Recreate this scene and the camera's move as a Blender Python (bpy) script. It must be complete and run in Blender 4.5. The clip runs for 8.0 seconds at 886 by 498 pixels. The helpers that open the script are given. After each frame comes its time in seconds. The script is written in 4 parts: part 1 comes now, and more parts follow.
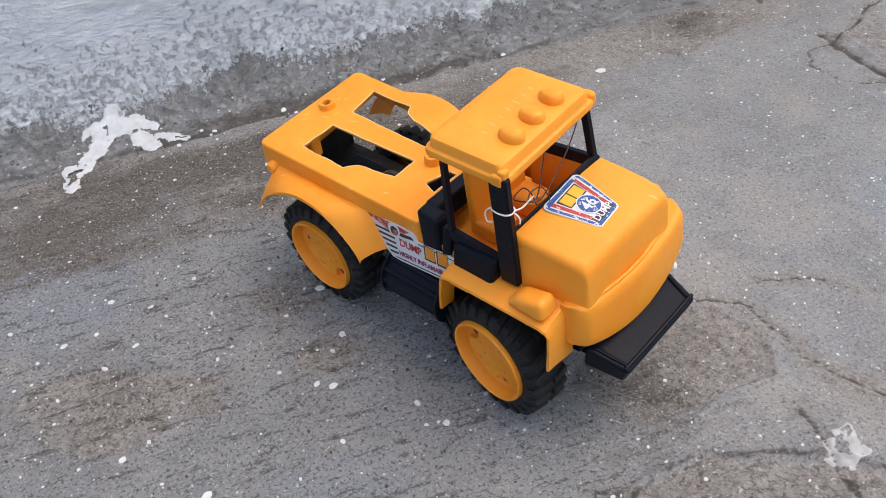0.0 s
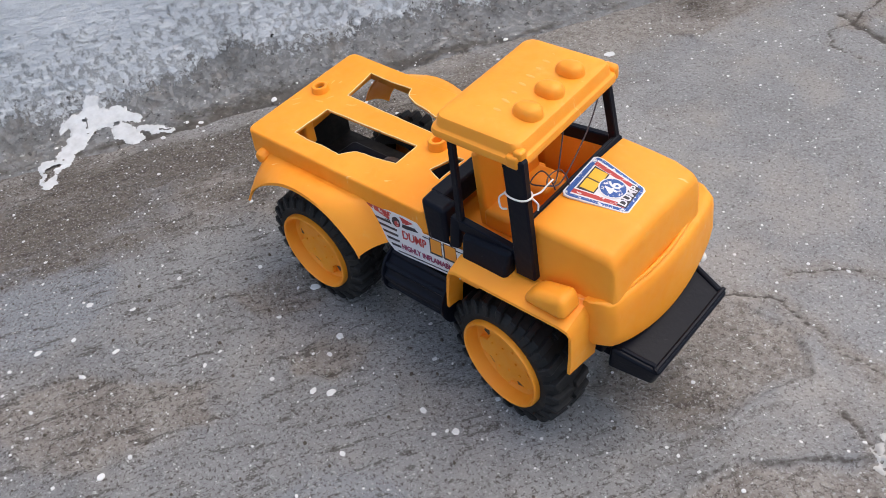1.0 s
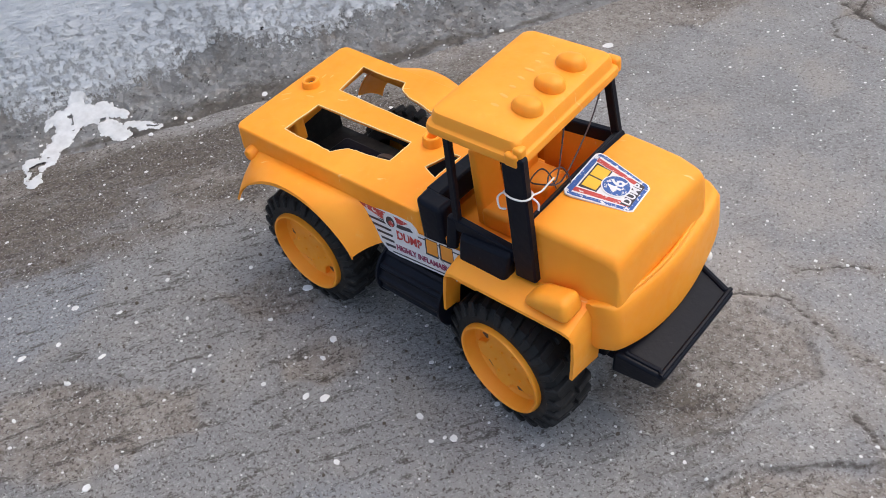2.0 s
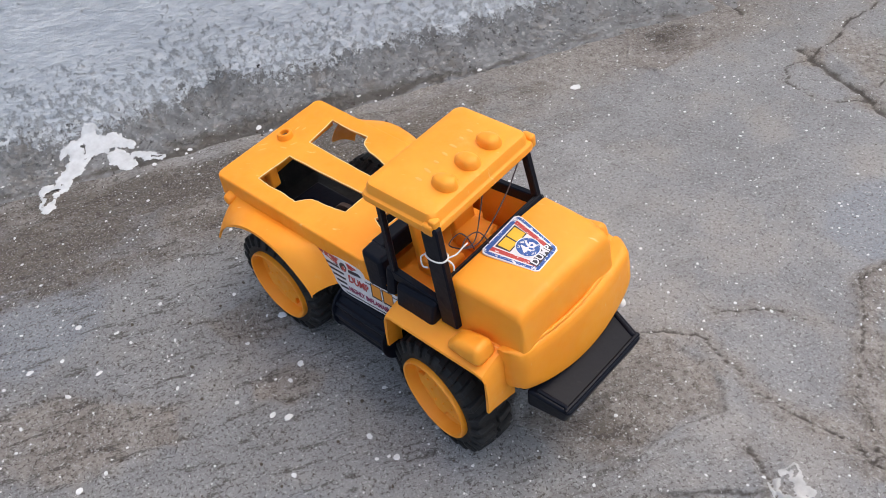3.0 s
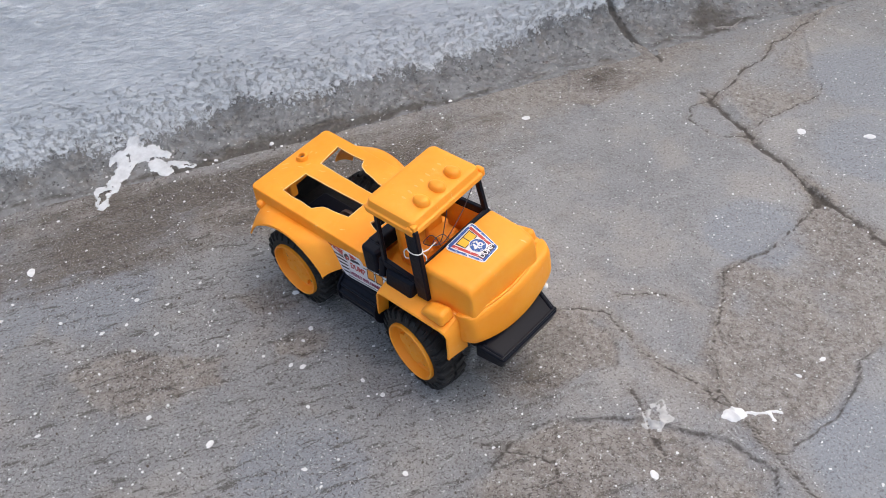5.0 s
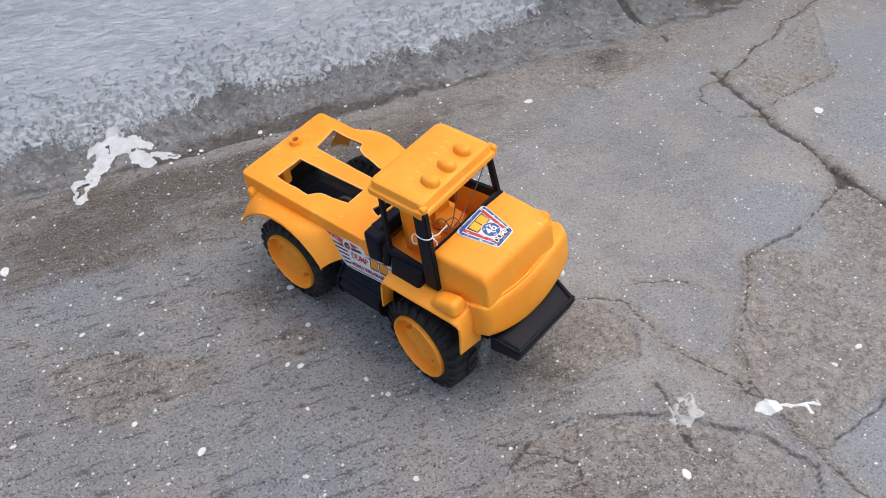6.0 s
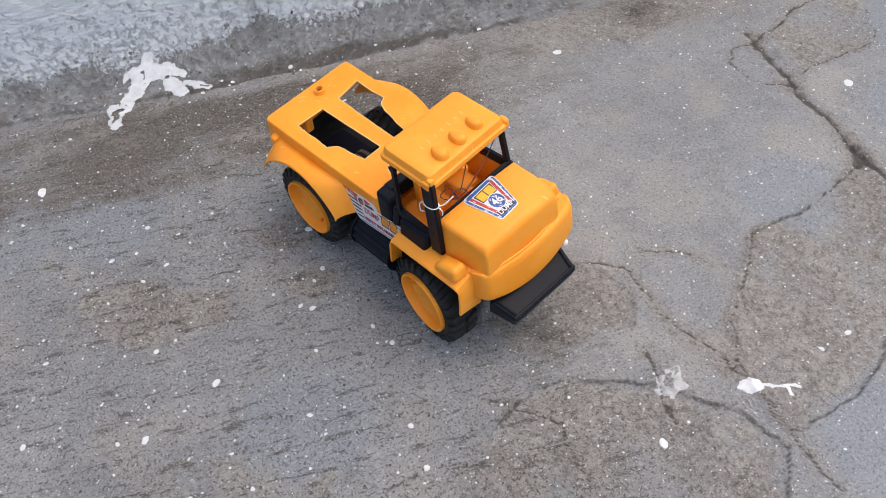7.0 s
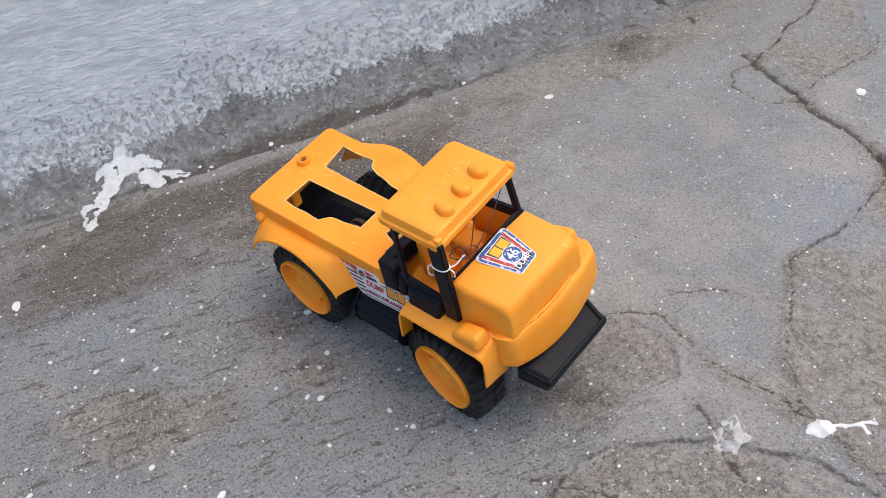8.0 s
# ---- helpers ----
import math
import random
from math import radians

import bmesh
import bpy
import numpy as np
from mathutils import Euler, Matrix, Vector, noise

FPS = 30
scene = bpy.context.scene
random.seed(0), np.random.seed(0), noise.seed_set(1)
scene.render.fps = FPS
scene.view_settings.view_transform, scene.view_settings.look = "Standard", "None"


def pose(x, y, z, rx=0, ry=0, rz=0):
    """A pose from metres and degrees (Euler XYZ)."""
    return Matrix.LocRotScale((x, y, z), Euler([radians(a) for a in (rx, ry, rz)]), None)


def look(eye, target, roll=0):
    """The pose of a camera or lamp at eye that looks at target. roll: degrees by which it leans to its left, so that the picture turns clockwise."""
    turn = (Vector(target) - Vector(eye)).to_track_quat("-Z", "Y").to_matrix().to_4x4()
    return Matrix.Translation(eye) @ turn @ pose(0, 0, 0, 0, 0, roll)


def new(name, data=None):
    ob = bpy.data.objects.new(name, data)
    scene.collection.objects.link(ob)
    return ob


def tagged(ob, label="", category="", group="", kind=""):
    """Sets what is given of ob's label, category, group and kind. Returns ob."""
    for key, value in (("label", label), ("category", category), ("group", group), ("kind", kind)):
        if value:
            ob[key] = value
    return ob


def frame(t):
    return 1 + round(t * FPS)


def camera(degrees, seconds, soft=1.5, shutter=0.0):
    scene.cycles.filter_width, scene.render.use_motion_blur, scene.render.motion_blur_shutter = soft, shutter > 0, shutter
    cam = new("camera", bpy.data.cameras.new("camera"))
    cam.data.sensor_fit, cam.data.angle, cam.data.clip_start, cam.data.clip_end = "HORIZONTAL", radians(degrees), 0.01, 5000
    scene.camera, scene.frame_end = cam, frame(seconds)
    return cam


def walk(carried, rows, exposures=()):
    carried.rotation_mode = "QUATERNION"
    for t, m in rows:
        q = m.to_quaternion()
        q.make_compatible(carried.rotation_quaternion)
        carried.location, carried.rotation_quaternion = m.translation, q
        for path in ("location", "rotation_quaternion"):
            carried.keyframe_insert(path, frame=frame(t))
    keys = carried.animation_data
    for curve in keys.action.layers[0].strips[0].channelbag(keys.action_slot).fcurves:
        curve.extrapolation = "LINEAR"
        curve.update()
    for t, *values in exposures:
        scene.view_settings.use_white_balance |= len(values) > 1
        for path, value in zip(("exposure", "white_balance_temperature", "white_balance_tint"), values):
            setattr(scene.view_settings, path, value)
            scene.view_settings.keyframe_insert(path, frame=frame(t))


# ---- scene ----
cam = camera(55.3, 8.0, soft=0.6)
PATH = [
    (0, (0.44743, -0.31726, 0.44628), (0.17987, -0.06064, 0.11077), -9.22),
    (0.5, (0.42169, -0.31221, 0.42133), (0.15507, -0.05464, 0.08581), -9.47),
    (0.7, (0.41809, -0.30852, 0.41732), (0.15300, -0.04994, 0.08137), -9.38),
    (1, (0.41855, -0.30116, 0.41224), (0.15357, -0.04169, 0.07689), -9.50),
    (1.2, (0.41724, -0.29731, 0.41212), (0.15344, -0.03793, 0.07577), -9.49),
    (2.3, (0.40574, -0.28384, 0.40189), (0.14455, -0.02551, 0.06270), -9.76),
    (2.5, (0.41356, -0.27582, 0.40302), (0.15106, -0.01712, 0.06513), -9.74),
    (2.7, (0.43033, -0.26501, 0.41291), (0.16638, -0.00933, 0.07386), -9.96),
    (3, (0.46980, -0.26911, 0.46462), (0.19651, -0.02568, 0.12396), -10.72),
    (3.2, (0.50620, -0.29040, 0.52080), (0.23270, -0.04385, 0.18255), -10.20),
    (3.5, (0.56127, -0.32483, 0.58752), (0.28783, -0.08246, 0.24622), -10.36),
    (4, (0.61036, -0.36708, 0.62726), (0.33878, -0.12458, 0.28456), -9.76),
    (4.5, (0.60926, -0.37764, 0.61941), (0.34048, -0.13437, 0.27507), -9.24),
    (4.7, (0.60059, -0.37442, 0.61759), (0.33530, -0.12808, 0.27272), -8.70),
    (5.8, (0.54659, -0.36855, 0.57500), (0.29498, -0.10945, 0.22923), -7.51),
    (6, (0.54400, -0.36568, 0.56573), (0.29100, -0.10677, 0.22083), -7.87),
    (6.3, (0.54387, -0.36517, 0.54908), (0.29126, -0.10834, 0.20234), -8.09),
    (6.5, (0.54869, -0.36051, 0.54494), (0.29602, -0.10533, 0.19702), -8.35),
    (6.7, (0.55673, -0.35722, 0.54916), (0.30529, -0.10377, 0.19910), -8.31),
    (6.8, (0.54811, -0.32226, 0.60811), (0.30336, -0.11415, 0.22498), -7.60),
    (7, (0.55572, -0.33447, 0.61670), (0.31087, -0.12415, 0.23485), -7.55),
    (7.2, (0.55912, -0.34344, 0.62344), (0.31104, -0.12529, 0.24811), -8.11),
    (7.5, (0.55073, -0.33887, 0.61811), (0.29332, -0.10875, 0.25646), -10.44),
    (8, (0.51607, -0.31538, 0.56351), (0.25447, -0.07758, 0.20994), -12.99),
]
EXPOSURE, KELVIN, TINT = 0.98, 6750, 8
SKY, SUN, SUN_UP, SUN_TURN, SUN_WIDE = 0.12, 0.4, 68, 40, 110
walk(cam, [(t, look(eye, target, roll)) for t, eye, target, roll in PATH],
     exposures=[(0, EXPOSURE, KELVIN, TINT), (8, EXPOSURE, KELVIN, TINT)])

# ---- light: open shade under a bright, hazy sky ----
world = bpy.data.worlds.new("sky")
scene.world = world
world.use_nodes = True
sky = world.node_tree.nodes.new("ShaderNodeTexSky")
sky.sky_type, sky.sun_disc = "NISHITA", False
sky.sun_elevation, sky.sun_rotation = radians(SUN_UP), radians(SUN_TURN)
sky.air_density, sky.dust_density = 1.0, 4.0
world.node_tree.links.new(sky.outputs[0], world.node_tree.nodes["Background"].inputs[0])
world.node_tree.nodes["Background"].inputs[1].default_value = SKY
sun = new("sun", bpy.data.lights.new("sun", "SUN"))
sun.data.energy, sun.data.angle, sun.data.color = SUN, radians(SUN_WIDE), (1.0, 0.96, 0.9)
sun.rotation_euler = (radians(90 - SUN_UP), 0, radians(180 - SUN_TURN))


# ---- materials ----
class Nodes:
    """A short way to write a node material."""

    def __init__(self, name):
        self.m = bpy.data.materials.new(name)
        self.m.use_nodes = True
        self.t = self.m.node_tree
        self.b = self.t.nodes["Principled BSDF"]
        self.co = self.t.nodes.new("ShaderNodeTexCoord").outputs["Object"]

    def put(self, socket, value):
        if isinstance(value, bpy.types.NodeSocket):
            self.t.links.new(value, socket)
        elif isinstance(value, tuple) and len(value) == 3 and socket.type == "RGBA":
            socket.default_value = (*value, 1)
        else:
            socket.default_value = value

    def math(self, op, a, b=0.0, clamp=False):
        n = self.t.nodes.new("ShaderNodeMath")
        n.operation, n.use_clamp = op, clamp
        self.put(n.inputs[0], a), self.put(n.inputs[1], b)
        return n.outputs[0]

    def noise(self, scale, detail=3.0, rough=0.55, stretch=None, turn=0.0, shift=0.0):
        n = self.t.nodes.new("ShaderNodeTexNoise")
        n.inputs["Scale"].default_value, n.inputs["Detail"].default_value = scale, detail
        n.inputs["Roughness"].default_value = rough
        mp = self.t.nodes.new("ShaderNodeMapping")
        mp.inputs["Location"].default_value = (shift, shift * 0.7, shift * 0.3)
        mp.inputs["Rotation"].default_value = (0, 0, radians(turn))
        mp.inputs["Scale"].default_value = tuple(1 / v for v in stretch) if stretch else (1, 1, 1)
        mp.vector_type = "TEXTURE"
        self.put(mp.inputs["Vector"], self.co), self.put(n.inputs["Vector"], mp.outputs[0])
        return n.outputs["Fac"]

    def ramp(self, value, lo, hi, a=0.0, b=1.0):
        n = self.t.nodes.new("ShaderNodeMapRange")
        n.interpolation_type = "SMOOTHSTEP"
        for i, v in enumerate((value, lo, hi, a, b)):
            self.put(n.inputs[i], v)
        return n.outputs[0]

    def mix(self, fac, a, b, how="MIX"):
        n = self.t.nodes.new("ShaderNodeMix")
        n.data_type, n.blend_type = "RGBA", how
        self.put(n.inputs[0], fac), self.put(n.inputs[6], a), self.put(n.inputs[7], b)
        return n.outputs[2]

    def attribute(self, name):
        n = self.t.nodes.new("ShaderNodeAttribute")
        n.attribute_name = name
        return n.outputs["Fac"]

    def bump(self, height, depth, strength=1.0):
        n = self.t.nodes.new("ShaderNodeBump")
        n.inputs["Strength"].default_value, n.inputs["Distance"].default_value = strength, depth
        self.put(n.inputs["Height"], height)
        self.put(self.b.inputs["Normal"], n.outputs[0])

    def done(self, colour, rough, **more):
        self.put(self.b.inputs["Base Color"], colour), self.put(self.b.inputs["Roughness"], rough)
        for key, value in more.items():
            self.put(self.b.inputs[key.replace("_", " ")], value)
        return self.m


def plastic_yellow():
    n = Nodes("yellow_plastic")
    wide, fine = n.noise(18, 4), n.noise(420, 3)
    dust = n.ramp(n.noise(60, 5, 0.7, shift=3), 0.58, 0.78, 0, 0.35)
    c = n.mix(n.ramp(wide, 0.3, 0.7), (0.90, 0.305, 0.020), (0.95, 0.365, 0.036))
    c = n.mix(dust, c, (0.86, 0.47, 0.13))
    scuff = n.ramp(n.noise(55, 3, 0.6, (1, 5, 1), 25, 7), 0.69, 0.76, 0, 0.55)
    c = n.mix(scuff, c, (0.95, 0.62, 0.3))
    n.bump(n.math("ADD", n.math("MULTIPLY", fine, 0.35), n.noise(70, 2)), 0.00035, 0.5)
    return n.done(c, n.ramp(n.noise(130, 4, shift=5), 0.3, 0.8, 0.38, 0.62), Subsurface_Weight=0.12,
                  Subsurface_Radius=(0.006, 0.0025, 0.0006), Specular_IOR_Level=0.35)


def plastic_black():
    n = Nodes("black_plastic")
    dust = n.ramp(n.noise(75, 5, 0.7), 0.52, 0.8, 0, 0.2)
    scratch = n.ramp(n.noise(90, 3, 0.6, (1, 8, 3), 35), 0.69, 0.75, 0, 0.25)
    c = n.mix(dust, (0.005, 0.0067, 0.0125), (0.015, 0.0172, 0.0235))
    c = n.mix(scratch, c, (0.11, 0.11, 0.12))
    n.bump(n.noise(320, 3), 0.0003, 0.5)
    return n.done(c, n.ramp(dust, 0, 0.2, 0.34, 0.55), Specular_IOR_Level=0.13)


def rubber():
    n = Nodes("tyre_plastic")
    dust = n.ramp(n.noise(55, 5, 0.7), 0.42, 0.75, 0, 0.5)
    c = n.mix(dust, (0.010, 0.0105, 0.0115), (0.058, 0.055, 0.052))
    c = n.mix(n.ramp(n.noise(170, 4, 0.7, shift=4), 0.66, 0.75, 0, 0.6), c, (0.16, 0.15, 0.14))
    n.bump(n.noise(260, 3), 0.0005, 0.5)
    return n.done(c, 0.6, Specular_IOR_Level=0.3)


def plain(name, colour, rough=0.6, spread=0.15, metal=0.0):
    n = Nodes(name)
    lo = tuple(v * (1 - spread) for v in colour)
    hi = tuple(min(1, v * (1 + spread)) for v in colour)
    n.bump(n.noise(300, 2), 0.0002, 0.4)
    return n.done(n.mix(n.noise(120, 4), lo, hi), rough, Metallic=metal)


def worn_print(name, colour, under=(0.72, 0.72, 0.72), much=0.62):
    n = Nodes(name)
    worn = n.ramp(n.noise(330, 5, 0.75), much, much + 0.05)
    tone = n.mix(n.noise(150, 3), tuple(v * 0.85 for v in colour), colour)
    return n.done(n.mix(worn, tone, under), 0.42)


def concrete():
    """Worn cement screed: bluish grey skin, tan dust in the low patches, dark soil by the wall, trowel drags."""
    n = Nodes("cement")
    dirt, crack, trowel = n.attribute("dirt"), n.attribute("crack"), n.attribute("trowel")
    soil, slick = n.attribute("soil"), n.attribute("slick")
    coarse = n.math("MAXIMUM", n.math("MULTIPLY", trowel, 0.75), soil)
    wide, cloud, mid = n.noise(5, 4, 0.6), n.noise(13, 5, 0.62, shift=21), n.noise(34, 6, 0.7, shift=2)
    small, fine = n.noise(150, 5, 0.75, shift=15), n.noise(520, 4, 0.75)
    streak = n.noise(120, 6, 0.78, (0.26, 1, 1), 56, 5)
    drag = n.noise(75, 7, 0.8, (0.2, 1, 1), 59, 17)
    grey = n.mix(n.ramp(wide, 0.35, 0.65), GREY_A, GREY_B)
    grey = n.mix(n.ramp(mid, 0.42, 0.66, 0, 0.6), grey, GREY_C)
    grey = n.mix(n.ramp(cloud, 0.46, 0.66, 0, 0.5), grey, BROWN_B)
    grey = n.mix(n.ramp(n.math("ADD", slick, n.math("MULTIPLY", n.math("SUBTRACT", mid, 0.5), 1.1)), 0.25, 0.85, 0, 0.8), grey, BLUE_GREY)
    grey = n.mix(n.ramp(n.noise(20, 5, 0.65, (0.25, 1, 1), 56, 31), 0.55, 0.72, 0, 0.45), grey, (0.33, 0.335, 0.34))
    brown = n.mix(n.ramp(mid, 0.32, 0.68), BROWN_A, BROWN_B)
    brown = n.mix(n.ramp(small, 0.42, 0.64, 0, 0.55), brown, (0.115, 0.096, 0.08))
    amount = n.math("ADD", dirt, n.math("MULTIPLY", n.math("SUBTRACT", n.noise(48, 6, 0.75, shift=9), 0.5), 0.75))
    c = n.mix(n.ramp(amount, 0.22, 0.72, 0, 0.92), grey, brown)
    dark = n.math("ADD", soil, n.math("MULTIPLY", n.math("SUBTRACT", n.math("ADD", n.math("MULTIPLY", drag, 0.55), n.math("MULTIPLY", n.noise(30, 7, 0.75, shift=61), 0.45)), 0.5), 3.2))
    c = n.mix(n.ramp(dark, 0.12, 0.95, 0, 0.92), c, n.mix(n.ramp(small, 0.35, 0.65), SOIL_A, SOIL_B))
    c = n.mix(n.math("MULTIPLY", n.ramp(streak, 0.55, 0.60), n.ramp(coarse, 0, 1, 0.12, 0.85)), c, (0.07, 0.063, 0.056))
    c = n.mix(n.math("MULTIPLY", n.ramp(drag, 0.60, 0.67), n.ramp(trowel, 0, 1, 0.0, 0.35)), c, (0.095, 0.078, 0.07))
    c = n.mix(n.math("MULTIPLY", n.ramp(fine, 0.545, 0.61), n.ramp(coarse, 0, 1, 0.55, 0.65)), c, (0.46, 0.46, 0.46))
    c = n.mix(n.math("MULTIPLY", n.ramp(n.noise(380, 5, 0.8, shift=6), 0.54, 0.59), n.ramp(coarse, 0, 1, 0.55, 0.85)), c, (0.06, 0.045, 0.04))
    c = n.mix(n.math("MULTIPLY", n.ramp(small, 0.585, 0.65), n.ramp(coarse, 0, 1, 0.22, 0.6)), c, (0.07, 0.062, 0.046))
    c = n.mix(n.math("MULTIPLY", n.ramp(n.noise(250, 4, 0.65, shift=27), 0.645, 0.675), n.ramp(coarse, 0, 1, 0.8, 0.9)), c, (0.58, 0.58, 0.575))
    edge = n.math("ADD", crack, n.math("MULTIPLY", n.math("SUBTRACT", small, 0.5), 1.1))
    c = n.mix(n.ramp(edge, 0.25, 0.95, 0, 0.85), c, (0.06, 0.052, 0.044))
    height = n.math("ADD", n.math("MULTIPLY", fine, n.ramp(coarse, 0, 1, 0.2, 0.45)), n.math("ADD", n.math("MULTIPLY", mid, 0.7), n.math("MULTIPLY", streak, n.ramp(coarse, 0, 1, 0.35, 1.0))))
    height = n.math("ADD", height, n.math("MULTIPLY", n.noise(85, 4, 0.6, shift=44), n.ramp(dirt, 0.3, 1.0, 0.0, 0.9)))
    n.bump(n.math("ADD", height, n.math("MULTIPLY", small, n.ramp(dirt, 0, 1, 0.3, 0.9))), 0.0036, 1.0)
    return n.done(c, n.ramp(dirt, 0, 1, 0.68, 0.95), Specular_IOR_Level=0.3)


def whitewash():
    """White lime paint over plaster, brushed, thinning into bare grey plaster and dirt towards the foot."""
    n = Nodes("whitewash")
    above = n.attribute("above")
    small, fine = n.noise(140, 6, 0.8, shift=1), n.noise(480, 4, 0.75)
    ragged = n.math("ADD", n.math("MULTIPLY", n.math("SUBTRACT", n.noise(30, 7, 0.78), 0.5), 0.10),
                    n.math("MULTIPLY", n.math("SUBTRACT", n.noise(190, 4, 0.75, shift=4), 0.5), 0.075))
    cover = n.ramp(n.math("ADD", above, ragged), -0.004, 0.006)
    thin = n.ramp(n.math("ADD", above, n.math("MULTIPLY", ragged, 1.2)), 0.0, 0.12)
    brush = n.noise(60, 5, 0.6, (1, 1, 3.2), 0, 8)
    white = n.mix(n.ramp(brush, 0.35, 0.7), WHITE_A, WHITE_B)
    pits = n.ramp(n.math("SUBTRACT", small, n.math("MULTIPLY", thin, 0.13)), 0.47, 0.60)
    white = n.mix(n.math("MULTIPLY", pits, 0.55), white, (0.30, 0.305, 0.31))
    mid = n.noise(38, 6, 0.7, shift=2)
    bare = n.mix(n.ramp(mid, 0.42, 0.68), GREY_B, GREY_C)
    bare = n.mix(n.ramp(n.noise(28, 5, 0.7, shift=11), 0.48, 0.66, 0, 0.6), bare, BROWN_A)
    bare = n.mix(n.ramp(n.noise(130, 5, 0.75, shift=7), 0.55, 0.66, 0, 0.75), bare, (0.055, 0.05, 0.045))
    bare = n.mix(n.ramp(n.noise(170, 4, 0.7, shift=37), 0.6, 0.68, 0, 0.8), bare, (0.5, 0.5, 0.5))
    bare = n.mix(n.ramp(fine, 0.58, 0.7, 0, 0.6), bare, (0.42, 0.42, 0.42))
    hole = n.ramp(n.noise(46, 5, 0.6, (1, 1, 2), shift=23), 0.72, 0.735)
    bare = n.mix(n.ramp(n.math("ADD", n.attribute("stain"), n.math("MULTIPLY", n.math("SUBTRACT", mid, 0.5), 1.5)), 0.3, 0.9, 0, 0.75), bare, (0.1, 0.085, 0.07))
    c = n.mix(cover, bare, white)
    c = n.mix(hole, c, (0.05, 0.05, 0.05))
    c = n.mix(n.ramp(n.math("ADD", n.attribute("crack"), n.math("MULTIPLY", n.math("SUBTRACT", small, 0.5), 1.2)), 0.3, 0.8, 0, 0.85), c, (0.075, 0.068, 0.06))
    h = n.math("ADD", n.math("MULTIPLY", cover, 0.7), n.math("ADD", n.math("MULTIPLY", brush, 1.1), n.math("MULTIPLY", fine, 0.4)))
    n.bump(n.math("SUBTRACT", n.math("ADD", h, n.math("MULTIPLY", mid, 0.8)), n.math("MULTIPLY", pits, 0.5)), 0.0034, 0.8)
    return n.done(c, 0.85, Specular_IOR_Level=0.2)


GREY_A, GREY_B, GREY_C = (0.238, 0.244, 0.255), (0.298, 0.301, 0.305), (0.195, 0.195, 0.196)
BROWN_A, BROWN_B = (0.25, 0.226, 0.203), (0.36, 0.334, 0.306)
SOIL_A, SOIL_B, BLUE_GREY = (0.085, 0.07, 0.057), (0.18, 0.155, 0.13), (0.245, 0.265, 0.295)
WHITE_A, WHITE_B = (0.60, 0.63, 0.67), (0.74, 0.765, 0.79)
YELLOW, BLACK, RUBBER = plastic_yellow(), plastic_black(), rubber()
CEMENT, WHITEWASH = concrete(), whitewash()
PAINT = plain("dried_white_paint", (0.70, 0.705, 0.71), 0.7, 0.25)
OLD_PAINT = plain("old_white_paint", (0.60, 0.615, 0.63), 0.8, 0.3)
WORN_PAINT = plain("worn_white_paint", (0.43, 0.43, 0.425), 0.85, 0.4)
GRIT = plain("grit", (0.09, 0.075, 0.06), 0.95, 0.4)
FLYWHEEL = plain("brown_plastic", (0.07, 0.045, 0.035), 0.5, 0.2)
CUT = plain("cut_plastic", (0.85, 0.62, 0.32), 0.7, 0.1)
SCUFF = plain("scuffed_plastic", (0.93, 0.41, 0.10), 0.6, 0.12)
STEEL = plain("dull_steel", (0.3, 0.3, 0.3), 0.4, 0.2, 0.8)
THREAD = plain("white_thread", (0.75, 0.73, 0.7), 0.9, 0.1)
WIRE = plain("dark_wire", (0.045, 0.03, 0.035), 0.6, 0.2)
S_WHITE = worn_print("white_print", (0.74, 0.74, 0.76), (0.5, 0.5, 0.5), 0.7)
S_BLUE = worn_print("blue_print", (0.018, 0.09, 0.34), (0.66, 0.67, 0.7), 0.545)
S_RED = worn_print("red_print", (0.5, 0.045, 0.04), (0.7, 0.66, 0.64), 0.56)
S_DARK = worn_print("dark_print", (0.03, 0.025, 0.035), (0.6, 0.6, 0.6), 0.66)
S_GOLD = worn_print("yellow_print", (0.85, 0.5, 0.03), (0.8, 0.7, 0.5), 0.7)
S_ORANGE = worn_print("orange_print", (0.8, 0.3, 0.03), (0.8, 0.7, 0.5), 0.7)
S_MAROON = worn_print("maroon_print", (0.28, 0.03, 0.1), (0.7, 0.66, 0.66), 0.68)


# ---- shaping helpers ----
def part(name, bm, material, parent=None, label="", sharp=35.0):
    """Links a bmesh as one mesh object under its thing."""
    bmesh.ops.recalc_face_normals(bm, faces=bm.faces)
    me = bpy.data.meshes.new(name)
    bm.to_mesh(me)
    bm.free()
    me.materials.append(material)
    me.polygons.foreach_set("use_smooth", [True] * len(me.polygons))
    me.set_sharp_from_angle(angle=radians(sharp))
    ob = new(name, me)
    ob.modifiers.new("even_shading", "WEIGHTED_NORMAL").keep_sharp = True
    ob.parent = parent
    return tagged(ob, label)


def hexa(bm, low, high, bevel=0.0, steps=2):
    """A solid between two four-cornered faces, with rounded edges."""
    a = [bm.verts.new(p) for p in low]
    b = [bm.verts.new(p) for p in high]
    faces = [bm.faces.new(a[::-1]), bm.faces.new(b)]
    faces += [bm.faces.new((a[i], a[(i + 1) % 4], b[(i + 1) % 4], b[i])) for i in range(4)]
    if bevel:
        edges = list({e for f in faces for e in f.edges})
        bmesh.ops.bevel(bm, geom=edges, offset=bevel, segments=steps, profile=0.5, affect="EDGES")
    return bm


